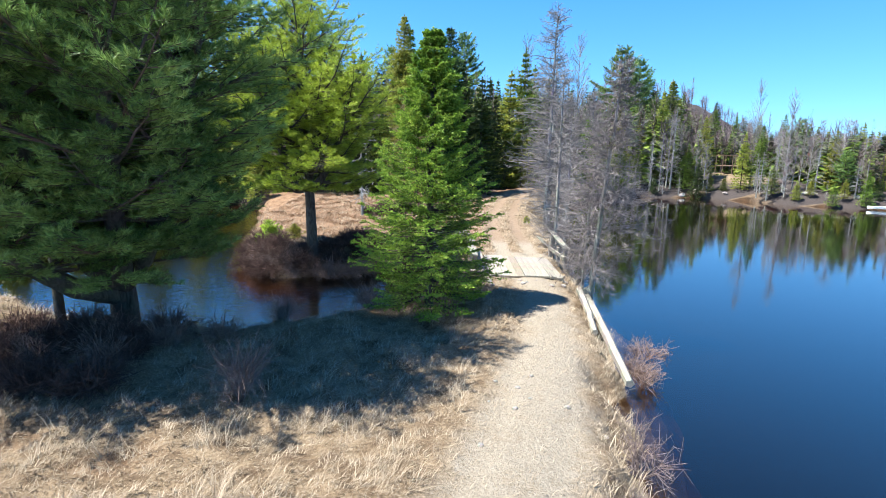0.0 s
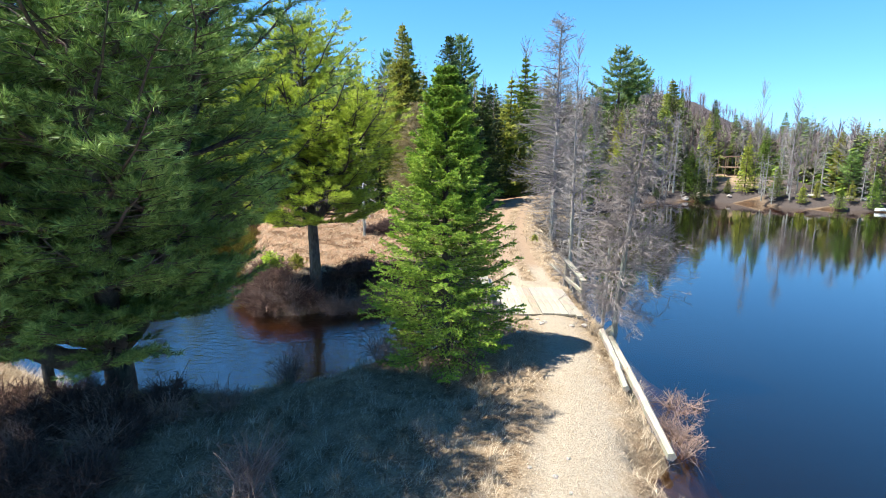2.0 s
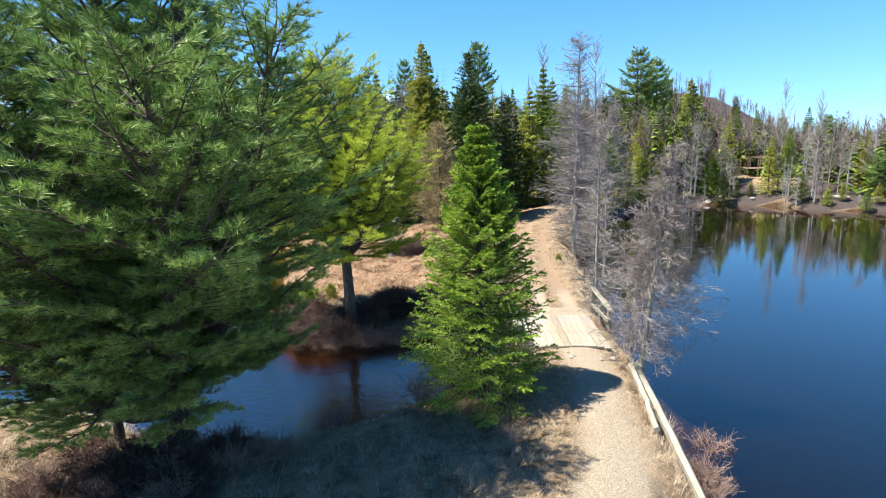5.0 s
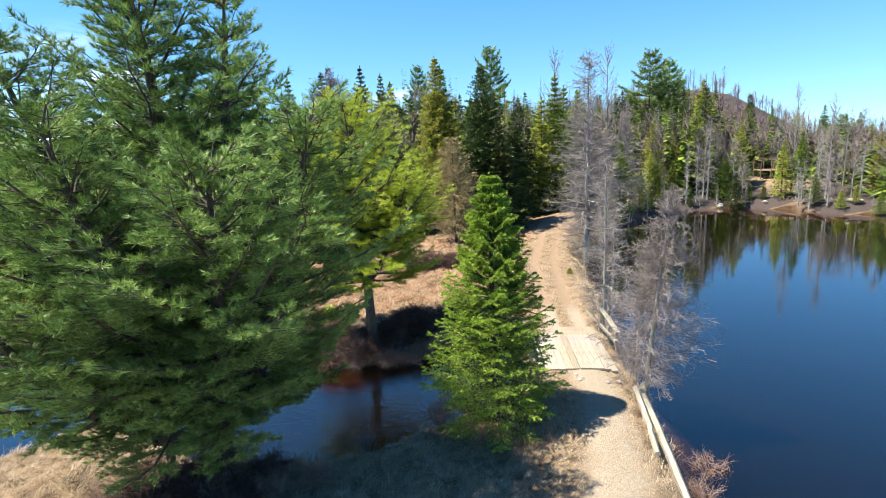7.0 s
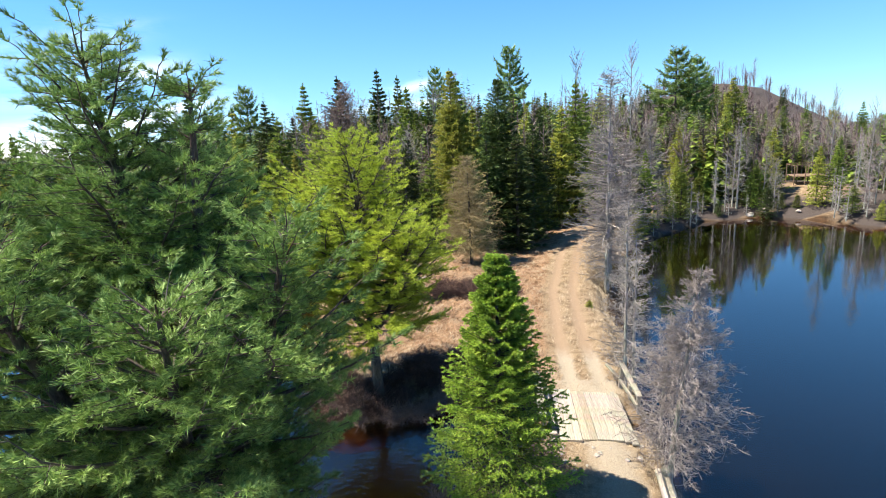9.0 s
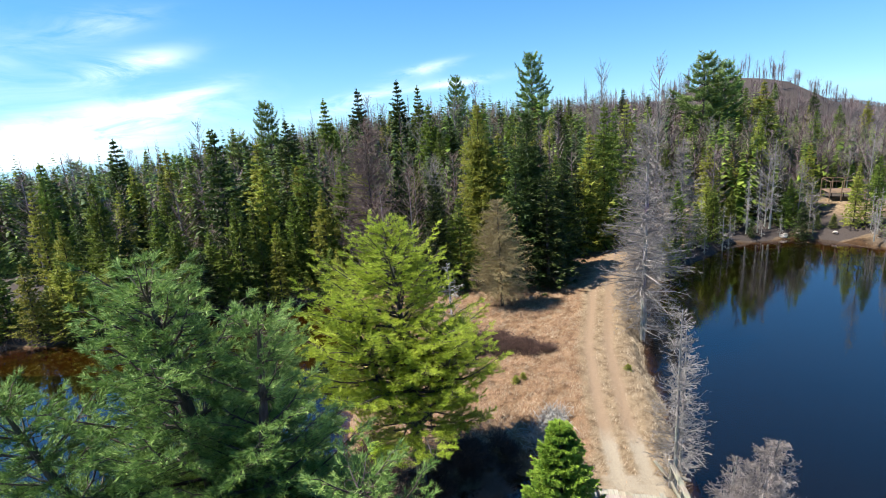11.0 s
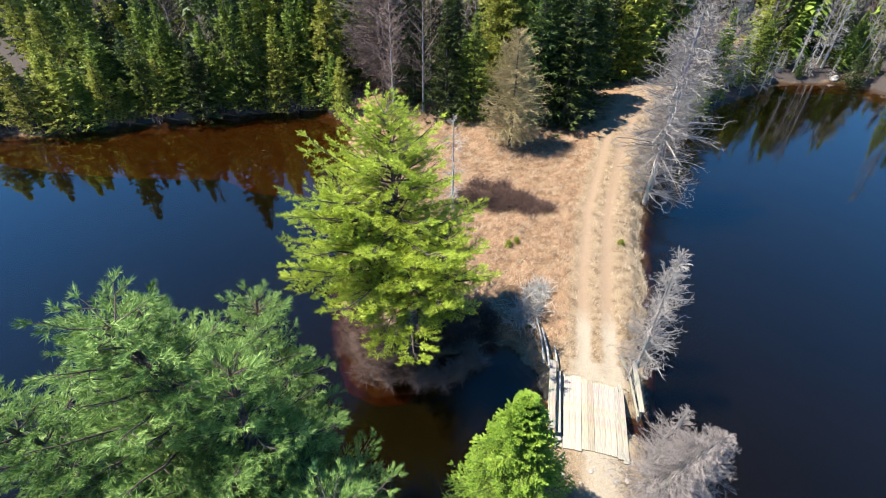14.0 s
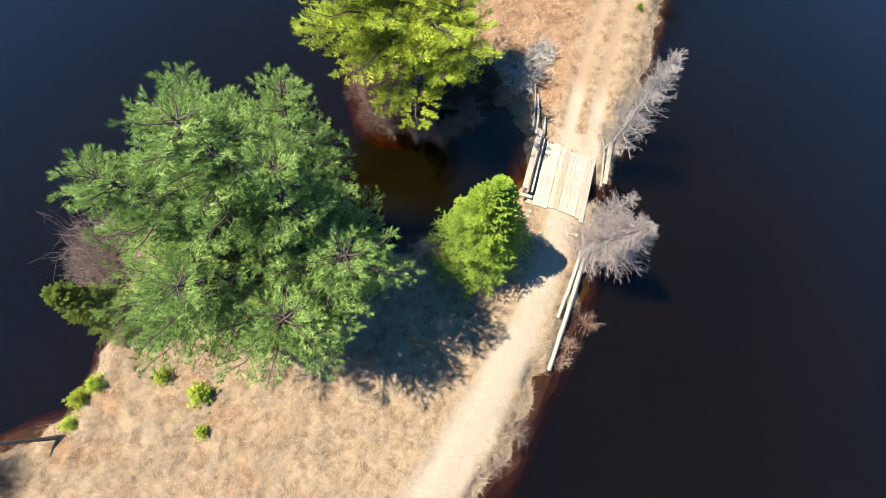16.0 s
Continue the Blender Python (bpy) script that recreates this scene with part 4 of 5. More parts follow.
# ones that stand out: kind, which, place, height of the top over the water, breadth
for kind, k, x, y, top, wide in (
        ("pine", 0, 3.0, 77.4, 19.6, 0.8), ("pine", 1, 24.0, 74.5, 17.6, 1.1), ("pine", 2, 27.5, 77.0, 16.6, 0.9), ("fir", 2, 31.8, 76.4, 14.3, 1.3), ("fir", 1, 26.0, 62.0, 12.2, 1.5),
        ("bare", 2, 15.4, 63.0, 17.3, 0.7), ("bare", 2, 9.6, 64.0, 17.2, 0.7), ("snag", 0, 22.6, 52.6, 8.9, 1.2), ("snag", 1, 21.2, 51.8, 6.3, 1.0), ("snag", 2, 20.4, 52.0, 6.6, 0.8),
        ("bare", 2, 30.1, 51.9, 11.3, 0.6), ("bare", 5, 32.2, 50.0, 10.2, 0.6), ("fir", 2, 28.9, 51.4, 6.4, 1.0), ("fir", 0, 38.4, 49.6, 6.2, 1.2), ("snag", 1, 29.6, 50.2, 4.6, 1.2),
        ("snag", 0, 31.2, 48.6, 6.0, 1.3), ("snag", 2, 33.4, 47.5, 6.8, 1.3), ("snag", 1, 35.5, 46.6, 5.2, 1.4), ("fir", 3, 24.6, 53.6, 5.2, 1.1), ("fir", 3, 19.0, 52.2, 4.6, 1.5),
        ("fir", 3, 26.2, 52.0, 2.6, 1.8), ("fir", 3, 27.4, 51.6, 2.2, 2.0), ("fir", 2, 17.6, 54.0, 8.6, 1.2), ("fir", 2, 6.9, 46.8, 6.0, 1.3), ("fir", 3, 8.6, 47.6, 5.4, 1.3), ("fir", 3, 4.0, 45.0, 6.2, 1.2), ("fir", 3, 5.4, 46.4, 7.0, 1.2), ("fir", 0, 3.0, 47.4, 8.6, 1.2), ("fir", 2, 6.9, 48.6, 7.6, 1.2),
        ("fir", 0, 1.5, 37.8, 8.6, 1.7), ("fir", 0, 2.9, 41.4, 9.6, 1.3), ("fir", 0, -0.5, 37.6, 9.4, 1.3), ("fir", 1, -4.4, 37.6, 7.6, 1.3), ("fir", 4, -6.1, 37.3, 8.4, 1.2), ("bare", 1, -7.7, 37.8, 9.6, 1.2), ("bare", 1, -9.6, 37.2, 8.8, 1.3), ("fir", 0, -8.7, 39.6, 9.8, 1.2),
        ("fir", 0, -6.4, 41.5, 9.0, 1.0), ("fir", 3, -5.2, 38.4, 5.8, 0.9), ("bare", 1, -8.0, 42.0, 10.4, 0.9), ("fir", 1, -16.5, 42.0, 11.0, 1.3),
        ("pine", 1, -29.7, 66.0, 15.6, 0.8), ("fir", 0, -14.5, 72.0, 17.6, 1.1), ("fir", 4, -19.2, 70.0, 16.8, 1.2), ("fir", 0, -42.8, 56.0, 12.9, 1.3), ("fir", 1, -12.2, 74.0, 16.8, 1.0), ("fir", 5, -21.7, 64.0, 15.6, 1.1), ("bare", 0, -35.4, 60.0, 14.2, 0.9), ("pine", 2, -7.1, 76.0, 17.4, 0.7), ("fir", 4, -25.0, 60.0, 13.6, 1.2), ("fir", 2, -33.0, 50.0, 11.6, 1.2), ("bare", 3, -17.0, 66.0, 15.6, 0.8), ("bare", 3, -4.5, 72.0, 16.6, 0.9), ("fir", 2, -21.0, 44.0, 12.0, 1.2)):
    wild(kind, k, x, y, top - ground_z(x, y), wide)

spots = []
tries = 0
while len(spots) < 430 and tries < 20000:
    tries += 1
    shore = tries % 3 == 0
    right = tries % 2 == 0
    y = wood_rng.uniform(33, 60) if shore else wood_rng.uniform(36, 92)
    x = wood_rng.uniform(0.12, 0.80) * (y + 6) if right else wood_rng.uniform(-0.98, 0.3) * (y + 6)
    d = float(signed(np.array([x]), np.array([y]), NORTH)[0])
    rd = float(to_line(np.array([x]), np.array([y]), ROAD)[0][0])
    if d < 0.7 or rd < 2.4 or (shore and d > 5) or (y < 41 and -12.5 < x < 9) or (28 < x < 35 and 53 < y < 61) or (0.50 < x / y < 0.59 and y < 58):
        continue
    near = 1.35 if d < 12 else 2.4
    if any((x - a) ** 2 + (y - b) ** 2 < near * near for a, b in spots):
        continue
    spots.append((x, y))
    east = x > 8
    u = wood_rng.uniform()
    kind = "bare" if u < (0.46 if east else 0.14 if d < 9 else 0.27) else ("snag" if u < 0.58 and east and d < 8 else ("pine" if u > 0.975 else "fir"))
    tall = wood_rng.uniform(5.5, 10.0) + 2.5 * (wood_rng.uniform() > 0.88) if d > 3 else wood_rng.uniform(4.5, 8.5)
    wild(kind, int(wood_rng.integers(0, 24)), x, y, tall * (0.95 - 0.27 * float(smooth(x / (y + 6), 0.35, 0.5)) if east else 1.0), wood_rng.uniform(0.9, 1.3))

# small firs crowding the shore
small = []
tries = 0
while len(small) < 175 and tries < 9000:
    tries += 1
    y = wood_rng.uniform(27, 56)
    x = wood_rng.uniform(-0.98, -0.3) * (y + 6) if tries % 3 else wood_rng.uniform(0.2, 0.75) * (y + 6)
    d = float(signed(np.array([x]), np.array([y]), NORTH)[0])
    if not 0.05 < d < 1.7 or -12.5 < x < 8.5 or 0.50 < x / y < 0.59 or any((x - a) ** 2 + (y - b) ** 2 < 0.8 for a, b in small):
        continue
    small.append((x, y))
    wild("fir" if x < 0 or tries % 2 else "snag", int(wood_rng.integers(0, 24)), x, y, wood_rng.uniform(2.0, 5.4) if x < 0 else wood_rng.uniform(1.6, 4.2), wood_rng.uniform(1.2, 1.9))

# far woods on the hills, too many to count
fr = np.random.default_rng(5)


def far_trees(name, label, x, y, leaf, conifer, pieces_, low=4.5, high=10.0):
    z = land(x, y)[0]
    n = len(x)
    base = np.stack([x, y, z - 0.2], 1)
    h = (1 - 0.3 * smooth(x / (y + 6), 0.35, 0.5)) * (1 - 0.42 * smooth(np.hypot(x, y), 88, 112) * smooth(x / (y + 6), 0.14, 0.24)) * fr.uniform(low, high, n) * np.where(fr.uniform(size=n) > 0.9, 1.3, 1.0)
    fat = fr.uniform(0.75, 1.3, n)
    pieces = []
    for k in range(pieces_):
        q = (k + fr.uniform(0, 1, n)) / pieces_
        a = fr.uniform(0, 6.283, n)
        across = np.stack([-np.sin(a), np.cos(a), np.zeros(n)], 1)
        if conifer:
            q = q ** 0.8
            rad = (1.55 * (1 - q) + 0.10) * fat * fr.uniform(0.7, 1.15, n)
            p = base + np.stack([np.zeros(n), np.zeros(n), h * np.minimum(0.05 + 0.95 * q, 1)], 1)
            tip = p + np.stack([np.cos(a) * rad, np.sin(a) * rad, -0.35 * rad + 0.25 * q], 1)
            side = across * (0.12 + 0.30 * rad)[:, None]
            lift = np.array([0, 0, 0.45])
            v = np.stack([p - side + lift * 0.4, p + side + lift * 0.4, tip], 1)
        else:
            p = base + np.stack([np.zeros(n), np.zeros(n), h * (0.25 + 0.6 * q)], 1)
            out = (1.25 * np.sin(np.pi * np.clip(q * 0.85 + 0.12, 0, 1)) + 0.15) * fat * fr.uniform(0.5, 1.1, n)
            tip = p + np.stack([np.cos(a) * out, np.sin(a) * out, out * fr.uniform(0.5, 1.3, n)], 1)
            side = across * (0.022 + 0.010 * h)[:, None] * 0.26
            v = np.stack([tip, p - side, p + side], 1)
        pieces.append((v.reshape(-1, 3), np.arange(n * 3).reshape(-1, 3)))
    if not conifer:
        pieces.append(sticks(base, base + np.stack([np.zeros(n), np.zeros(n), h * 0.9], 1), 0.05, 0.015))
    v, t = joined(pieces)
    tagged(new(name, tri_mesh(name, v, t, [leaf])), label, "woods", kind="stuff")


def stand(n, y0, y1, margin):
    y = fr.uniform(y0, y1, n)
    x = fr.uniform(-1.05, 1.0, n) * (y + margin)
    z, d, rd = land(x, y)[:3]
    ok = (d > 7.0) & (rd > 3.0) & ~((x > 26) & (x < 37) & (y < 63))
    return x[ok], y[ok]


for y0, y1, n, margin, count in ((46, 84, 2900, 6, 64), (84, 190, 4200, 15, 44)):
    x, y = stand(n, y0, y1, margin)
    patch = wave_noise(x, y, 26.0, 77) * 0.28
    ever = fr.uniform(size=len(x)) < np.where(x > 30, 0.16, np.where(x > 10, 0.34, 0.70)) + patch - 0.35 * smooth(y, 100, 140) - 0.7 * smooth(np.hypot(x, y), 92, 108) * smooth(x / (y + 6), 0.14, 0.24)
    for leaf, words, pick in ((M_FIR, "dark green", ever & (np.arange(len(x)) % 5 < 3)), (M_FIR_L, "fresh green", ever & (np.arange(len(x)) % 5 >= 3))):
        far_trees("distant_firs", "dense " + words + " firs on the rising ground", x[pick], y[pick], leaf, True, count)
    far_trees("distant_hardwoods", "leafless purplish-grey hardwoods on the rising ground", x[~ever], y[~ever], M_HARD, False, 60)
y = fr.uniform(46, 84, 1500)
x = fr.uniform(0.16, 0.72, 1500) * (y + 6)
thick_ = (land(x, y)[1] > 3.0) & (to_line(x, y, ROAD)[0] > 3.0) & ~((x > 26.5) & (x < 36) & (y < 62)) & ~((x / y > 0.50) & (x / y < 0.58) & (y < 58))
x, y = x[thick_], y[thick_]
ever = fr.uniform(size=len(x)) < 0.42
far_trees("distant_firs", "green firs crowding behind the eastern shore", x[ever], y[ever], M_FIR_L, True, 70, 4.0, 8.5)
far_trees("distant_hardwoods", "leafless grey hardwoods behind the eastern shore", x[~ever], y[~ever], M_HARD, False, 70, 5.0, 9.5)
x, y = np.concatenate([fr.uniform(40, 330, 6000), fr.uniform(-330, 0, 1500)]), np.concatenate([fr.uniform(300, 425, 6000), fr.uniform(190, 330, 1500)])
far_trees("distant_hardwoods", "leafless purplish-grey hardwoods on the far ridge", x, y, M_HARD, False, 14, 3.5, 6.0)


# low growth under the woods along the shore
def undergrowth(name, label, mat, n, seed, height, leafy):
    r = np.random.default_rng(seed)
    y = r.uniform(30, 60, n * 8)
    x = r.uniform(-1.0, 0.85, n * 8) * (y + 6)
    z, d, rd, side, masks = land(x, y)
    ok = (d > 0.05) & (d < 4.0) & (rd > 2.2) & (x < -12.5)
    x, y, z = x[ok][:n], y[ok][:n], z[ok][:n]
    base = np.stack([x, y, z - 0.05], 1)
    pieces = []
    for k in range(20):
        a, h = r.uniform(0, 6.283, len(x)), height * r.uniform(0.3, 1.1, len(x))
        dv = np.stack([np.cos(a) * 0.6 * h, np.sin(a) * 0.6 * h, h], 1)
        s = np.stack([-np.sin(a), np.cos(a), np.zeros(len(x))], 1) * (0.12 if leafy else 0.02)
        root = base + r.normal(0, 0.15, base.shape) * (1, 1, 0)
        v = np.stack([root + dv * 0.3 - s, root + dv * 0.3 + s, root + dv], 1) if leafy else np.stack([root - s, root + s, root + dv], 1)
        pieces.append((v.reshape(-1, 3), np.arange(len(x) * 3).reshape(-1, 3)))
    v, t = joined(pieces)
    tagged(new(name, tri_mesh(name, v, t, [mat])), label, "undergrowth", kind="stuff")


undergrowth("undergrowth", "leafless brown brush along the shaded wooded shore", M_BROWN, 1500, 400, 0.8, False)


# ---- dead grass ----
def grass(name, label, n, box, mat, seed, length, keep, width=0.014, lie=0.75, swirl=1.7):
    """Bent dry blades, lying over in swirls."""
    r = np.random.default_rng(seed)
    x, y = r.uniform(box[0], box[1], n), r.uniform(box[2], box[3], n)
    z, d, rd, side, masks = land(x, y)
    ok = keep(x, y, d, rd, side, masks, r)
    x, y, z = x[ok], y[ok], z[ok]
    m = len(x)
    a = wave_noise(x, y, swirl, seed + 1) * 2.4 + r.normal(0, 0.7, m)
    tilt = np.clip(r.normal(lie, 0.25, m), 0.05, 1.35)
    h = length * r.uniform(0.45, 1.2, m)
    dirs = np.stack([np.cos(a) * np.sin(tilt), np.sin(a) * np.sin(tilt), np.cos(tilt)], 1)
    base = np.stack([x, y, z - 0.02], 1)
    mid = base + dirs * (h * 0.55)[:, None]
    bend = dirs + np.stack([np.cos(a), np.sin(a), np.full(m, -0.45)], 1) * 0.5
    bend /= np.linalg.norm(bend, axis=1, keepdims=True)
    tip = mid + bend * (h * 0.5)[:, None]
    s = np.stack([-np.sin(a), np.cos(a), np.zeros(m)], 1) * (width * r.uniform(0.6, 1.3, m))[:, None]
    v = np.stack([base - s, base + s, mid + s * 0.8, mid - s * 0.8, tip], 1).reshape(-1, 3)
    k = (np.arange(m) * 5)[:, None]
    t = np.concatenate([k + [0, 1, 2], k + [0, 2, 3], k + [3, 2, 4]])
    return tagged(new(name, tri_mesh(name, v, t, [mat])), label, "grass", kind="stuff")


def off_way(x, y, d, rd, side, masks, r):
    return (d > 0.02) & (r.uniform(size=len(x)) > masks["track"] * 0.84)


def rusty(x, y, d, rd, side, masks, r):
    return off_way(x, y, d, rd, side, masks, r) & (r.uniform(size=len(x)) < masks["rust"] + 0.1)


def edge(x, y, d, rd, side, masks, r):
    return (d > -0.05) & (d < 0.55) & (rd > 0.9)


grass("dead_grass", "matted straw-coloured dead grass on the near bank", 230000, (-13.5, 4.4, 0.0, 15.2), M_STRAW, 201, 0.13, off_way, 0.0034, 0.85, 0.8)
grass("dead_grass", "matted straw-coloured dead grass beyond the bridge", 70000, (-9.5, 7.5, 17.3, 40.0), M_STRAW, 202, 0.17, off_way, 0.008)
grass("rusty_grass", "rust-coloured flattened grass and bracken", 48000, (-9.5, 3.0, 18.0, 38.0), M_RUST, 203, 0.17, rusty, 0.009)
grass("tall_grass", "long pale dry grass in tussocks on the near bank", 95000, (-12.0, 1.8, 0.5, 13.2), M_STRAW, 205, 0.34, lambda x, y, d, rd, side, masks, r: (d > 0.1) & (rd > 1.0) & (wave_noise(x, y, 1.5, 31) > 0.25), 0.0030, 0.85, 0.7)
grass("bank_grass", "tall dry grass hanging over the water's edge", 80000, (-13.5, 6.5, 2.0, 34.0), M_STRAW, 204, 0.34, edge, 0.0045, 0.6, 0.8)

# ---- bridge ----
def box_mesh(name, sx, sy, sz, mat, bevel=0.012):
    bm = bmesh.new()
    bmesh.ops.create_cube(bm, size=1.0)
    bmesh.ops.scale(bm, vec=(sx, sy, sz), verts=bm.verts)
    if bevel:
        bmesh.ops.bevel(bm, geom=bm.edges[:], offset=bevel, segments=1, affect="EDGES")
    me = bpy.data.meshes.new(name)
    bm.to_mesh(me)
    bm.free()
    me.materials.append(mat)
    return me


M_SOIL = weathered_wood("earth_covered_boards", (0.151, 0.117, 0.0869), (0.303, 0.249, 0.197))
bridge = thing("plank_bridge", "low weathered plank bridge over the spillway", "bridge", 2.05, 16.22, 0.0, -1.2)
prng = random.Random(4)


def board(name, sx, sy, sz, x, y, z, mat=M_WOOD, rx=0.0, ry=0.0, rz=0.0, label="", mesh=None):
    return part(name, mesh or box_mesh(name, sx, sy, sz, mat), bridge, label, pose(x, y, z, rx, ry, rz))


wide, narrow = box_mesh("plank", 0.198, 2.95, 0.06, M_WOOD, 0.005), box_mesh("plank", 0.1745, 2.72, 0.06, M_WOOD, 0.005)
soil = box_mesh("plank", 0.2035, 2.8, 0.05, M_SOIL, 0.004)
for k in range(3):
    board("plank", 0, 0, 0, -0.5 + 0.2 * k, prng.uniform(-0.02, 0.02), 0.715, rz=prng.uniform(-0.3, 0.3), mesh=wide)
for k in range(2):
    board("plank", 0, 0, 0, 0.115 + 0.205 * k, 0.0, 0.688, mesh=soil, label="plank covered with trodden earth")
for k in range(6):
    board("plank", 0, 0, 0, 0.515 + 0.176 * k, (-0.1 if k < 4 else -0.16 * (k - 3)) + prng.uniform(-0.03, 0.03), 0.715, rz=prng.uniform(-0.3, 0.3), mesh=narrow)
for k in range(5):
    board("joist", 2.3, 0.16, 0.16, 0.32, -1.25 + 0.62 * k, 0.58, M_RAIL)
for x in (-0.72, 1.4):
    board("beam", 0.22, 2.9, 0.22, x, 0.0, 0.56, M_RAIL)
for y in (-1.42, 1.42):
    board("sill", 2.2, 0.22, 0.7, 0.35, y, 0.15, M_RAIL)
# left side: low double rail on three stubs
for y in (-1.0, 0.15, 1.3):
    board("post", 0.13, 0.13, 0.62, -1.02, y, 0.92, M_RAIL)
board("rail", 0.24, 2.75, 0.07, -1.06, 0.2, 1.25, M_RAIL, ry=6)
board("rail", 0.11, 2.5, 0.06, -0.78, 0.15, 0.95, M_RAIL, rz=1.0)
board("kerb", 0.5, 0.14, 0.07, -0.92, -1.22, 0.79, M_RAIL)
# right side: two posts, a sloping top rail and a lower one
board("post", 0.11, 0.13, 0.98, 1.72, 1.72, 1.06, M_RAIL, ry=4)
board("post", 0.11, 0.13, 0.66, 1.88, 0.1, 0.96, M_RAIL, ry=-3)
board("post", 0.10, 0.12, 0.5, 1.84, 1.0, 0.9, M_RAIL)
board("rail", 0.17, 1.95, 0.06, 1.80, 0.92, 1.42, M_RAIL, rx=8.0, rz=4.5)
board("rail", 0.07, 1.8, 0.12, 1.74, 0.85, 0.98, M_RAIL, rz=5)
board("brace", 0.12, 0.75, 0.05, 1.52, 1.98, 1.12, M_RAIL, rx=28, rz=38)
board("brace", 0.5, 0.11, 0.06, 2.05, 1.62, 1.1, M_RAIL, ry=12, rz=-4)


# ---- logs, poles, rocks ----
def log_mesh(name, length, r0, r1, mat, seed, bend=0.05, sides=10):
    r = np.random.default_rng(seed)
    t = np.linspace(0, 1, 12)
    path = np.stack([np.sin(t * 3) * bend + r.normal(0, 0.006, 12), t * length, np.zeros(12)], 1)
    rad = r0 + (r1 - r0) * t + r.normal(0, 0.004, 12)
    v, f = tube(path, rad, sides)
    caps = []
    for ring, mid in ((0, path[0]), (11, path[-1])):
        c = len(v)
        v = np.concatenate([v, mid[None]])
        caps += [(ring * sides + k, ring * sides + (k + 1) % sides, c) for k in range(sides)]
    return tri_mesh(name, v, np.concatenate([f, np.array(caps)]), [mat], smooth=False)


def laid(name, label, category, me, p0, p1):
    """Lays a piece that is made along y from p0 towards p1."""
    ob = new(name, me)
    d = Vector(p1) - Vector(p0)
    ob.matrix_basis = Matrix.Translation(p0) @ d.to_track_quat("Y", "Z").to_matrix().to_4x4()
    return tagged(ob, label, category)


def span(p0, p1):
    return (Vector(p1) - Vector(p0)).length


for p0, p1, r0, r1, seed, label in (((3.40, 8.75, 0.25), (3.86, 13.55, 0.55), 0.085, 0.11, 1, "long bleached squared log lying along the water's edge"),
                                    ((3.30, 10.65, 0.52), (3.66, 13.45, 0.70), 0.075, 0.09, 2, "shorter grey log lying beside a longer one")):
    laid("log", label, "log", log_mesh("log", span(p0, p1), r0, r1, M_RAIL, seed, 0.03, 5), p0, p1)
for p0, p1, r0 in (((0.92, 17.7, 1.05), (0.62, 19.7, 0.85), 0.05), ((1.15, 17.6, 1.0), (1.12, 18.9, 0.80), 0.045), ((0.75, 18.0, 0.8), (0.4, 20.2, 0.85), 0.04)):
    laid("pole", "grey dead pole lying against the end of the bridge rail", "pole", log_mesh("pole", span(p0, p1), r0, r0 * 0.6, M_DEAD, int(p0[0] * 100)), p0, p1)


def rock_mesh(seed, size, squash=0.6):
    bm = bmesh.new()
    bmesh.ops.create_icosphere(bm, subdivisions=2, radius=size)
    r = random.Random(seed)
    for v in bm.verts:
        v.co *= 1 + 0.28 * noise.noise(v.co * (1.6 / size) + Vector((seed, 0, 0)))
        v.co.z *= squash
    me = bpy.data.meshes.new("rock")
    bm.to_mesh(me)
    bm.free()
    me.materials.append(M_ROCK)
    return me


ROCKS = [rock_mesh(k, 1.0) for k in range(4)]
rr = random.Random(11)
for k in range(46):
    if k < 16:
        x, y, s = rr.uniform(1.2, 3.6), rr.uniform(13.4, 14.7), rr.uniform(0.025, 0.085)
    elif k < 30:
        x, y, s = rr.uniform(22, 36), 0, rr.uniform(0.12, 0.32)
        y = 52.2 - 0.6 * abs(x - 24) + rr.uniform(-0.3, 0.6)
    else:
        x, y, s = rr.uniform(0.4, 2.4), rr.uniform(2.5, 9.0), rr.uniform(0.02, 0.05)
    ob = new("rock", ROCKS[k % 4])
    ob.matrix_basis = pose(x, y, ground_z(x, y) + s * 0.15, 0, 0, rr.uniform(0, 360)) @ Matrix.Scale(s, 4)
    tagged(ob, "pale grey stone lying at the water's edge" if 16 <= k < 30 else "pale grey stone on the gravel trail", "rock", "loose stones")


# ---- shrubs and brush ----
def shrub_mesh(seed, height, spread, stems, mat, fork=4, thick=1.0, flat=0.0):
    r = np.random.default_rng(seed)
    a = r.uniform(0, 6.283, stems)
    b = np.stack([np.cos(a), np.sin(a), np.zeros(stems)], 1) * r.uniform(0, 0.15, (stems, 1)) * spread
    d = np.stack([np.cos(a), np.sin(a), np.zeros(stems)], 1) * r.uniform(0.2, 1.0, (stems, 1)) * spread + np.array([0, 0, 1.0]) * height * r.uniform(0.5, 1.0, (stems, 1)) * (1 - flat)
    segs = [sticks(b, b + d * 0.55, 0.007 * thick, 0.005 * thick)]
    p = b + d * 0.55
    for k in range(fork):
        e = p + (d * 0.4 + r.normal(0, 0.16, d.shape) * (height + spread)) * r.uniform(0.6, 1.1, (stems, 1))
        segs.append(sticks(p, e, 0.005 * thick, 0.002 * thick))
        for j in range(3):
            f = r.uniform(0.3, 1.0, (stems, 1))
            q = p + (e - p) * f
            segs.append(sticks(q, q + r.normal(0, 0.12, d.shape) * (height + spread), 0.003 * thick, 0.0015 * thick))
    v, t = joined(segs)
    return tri_mesh("shrub", v, t, [mat])


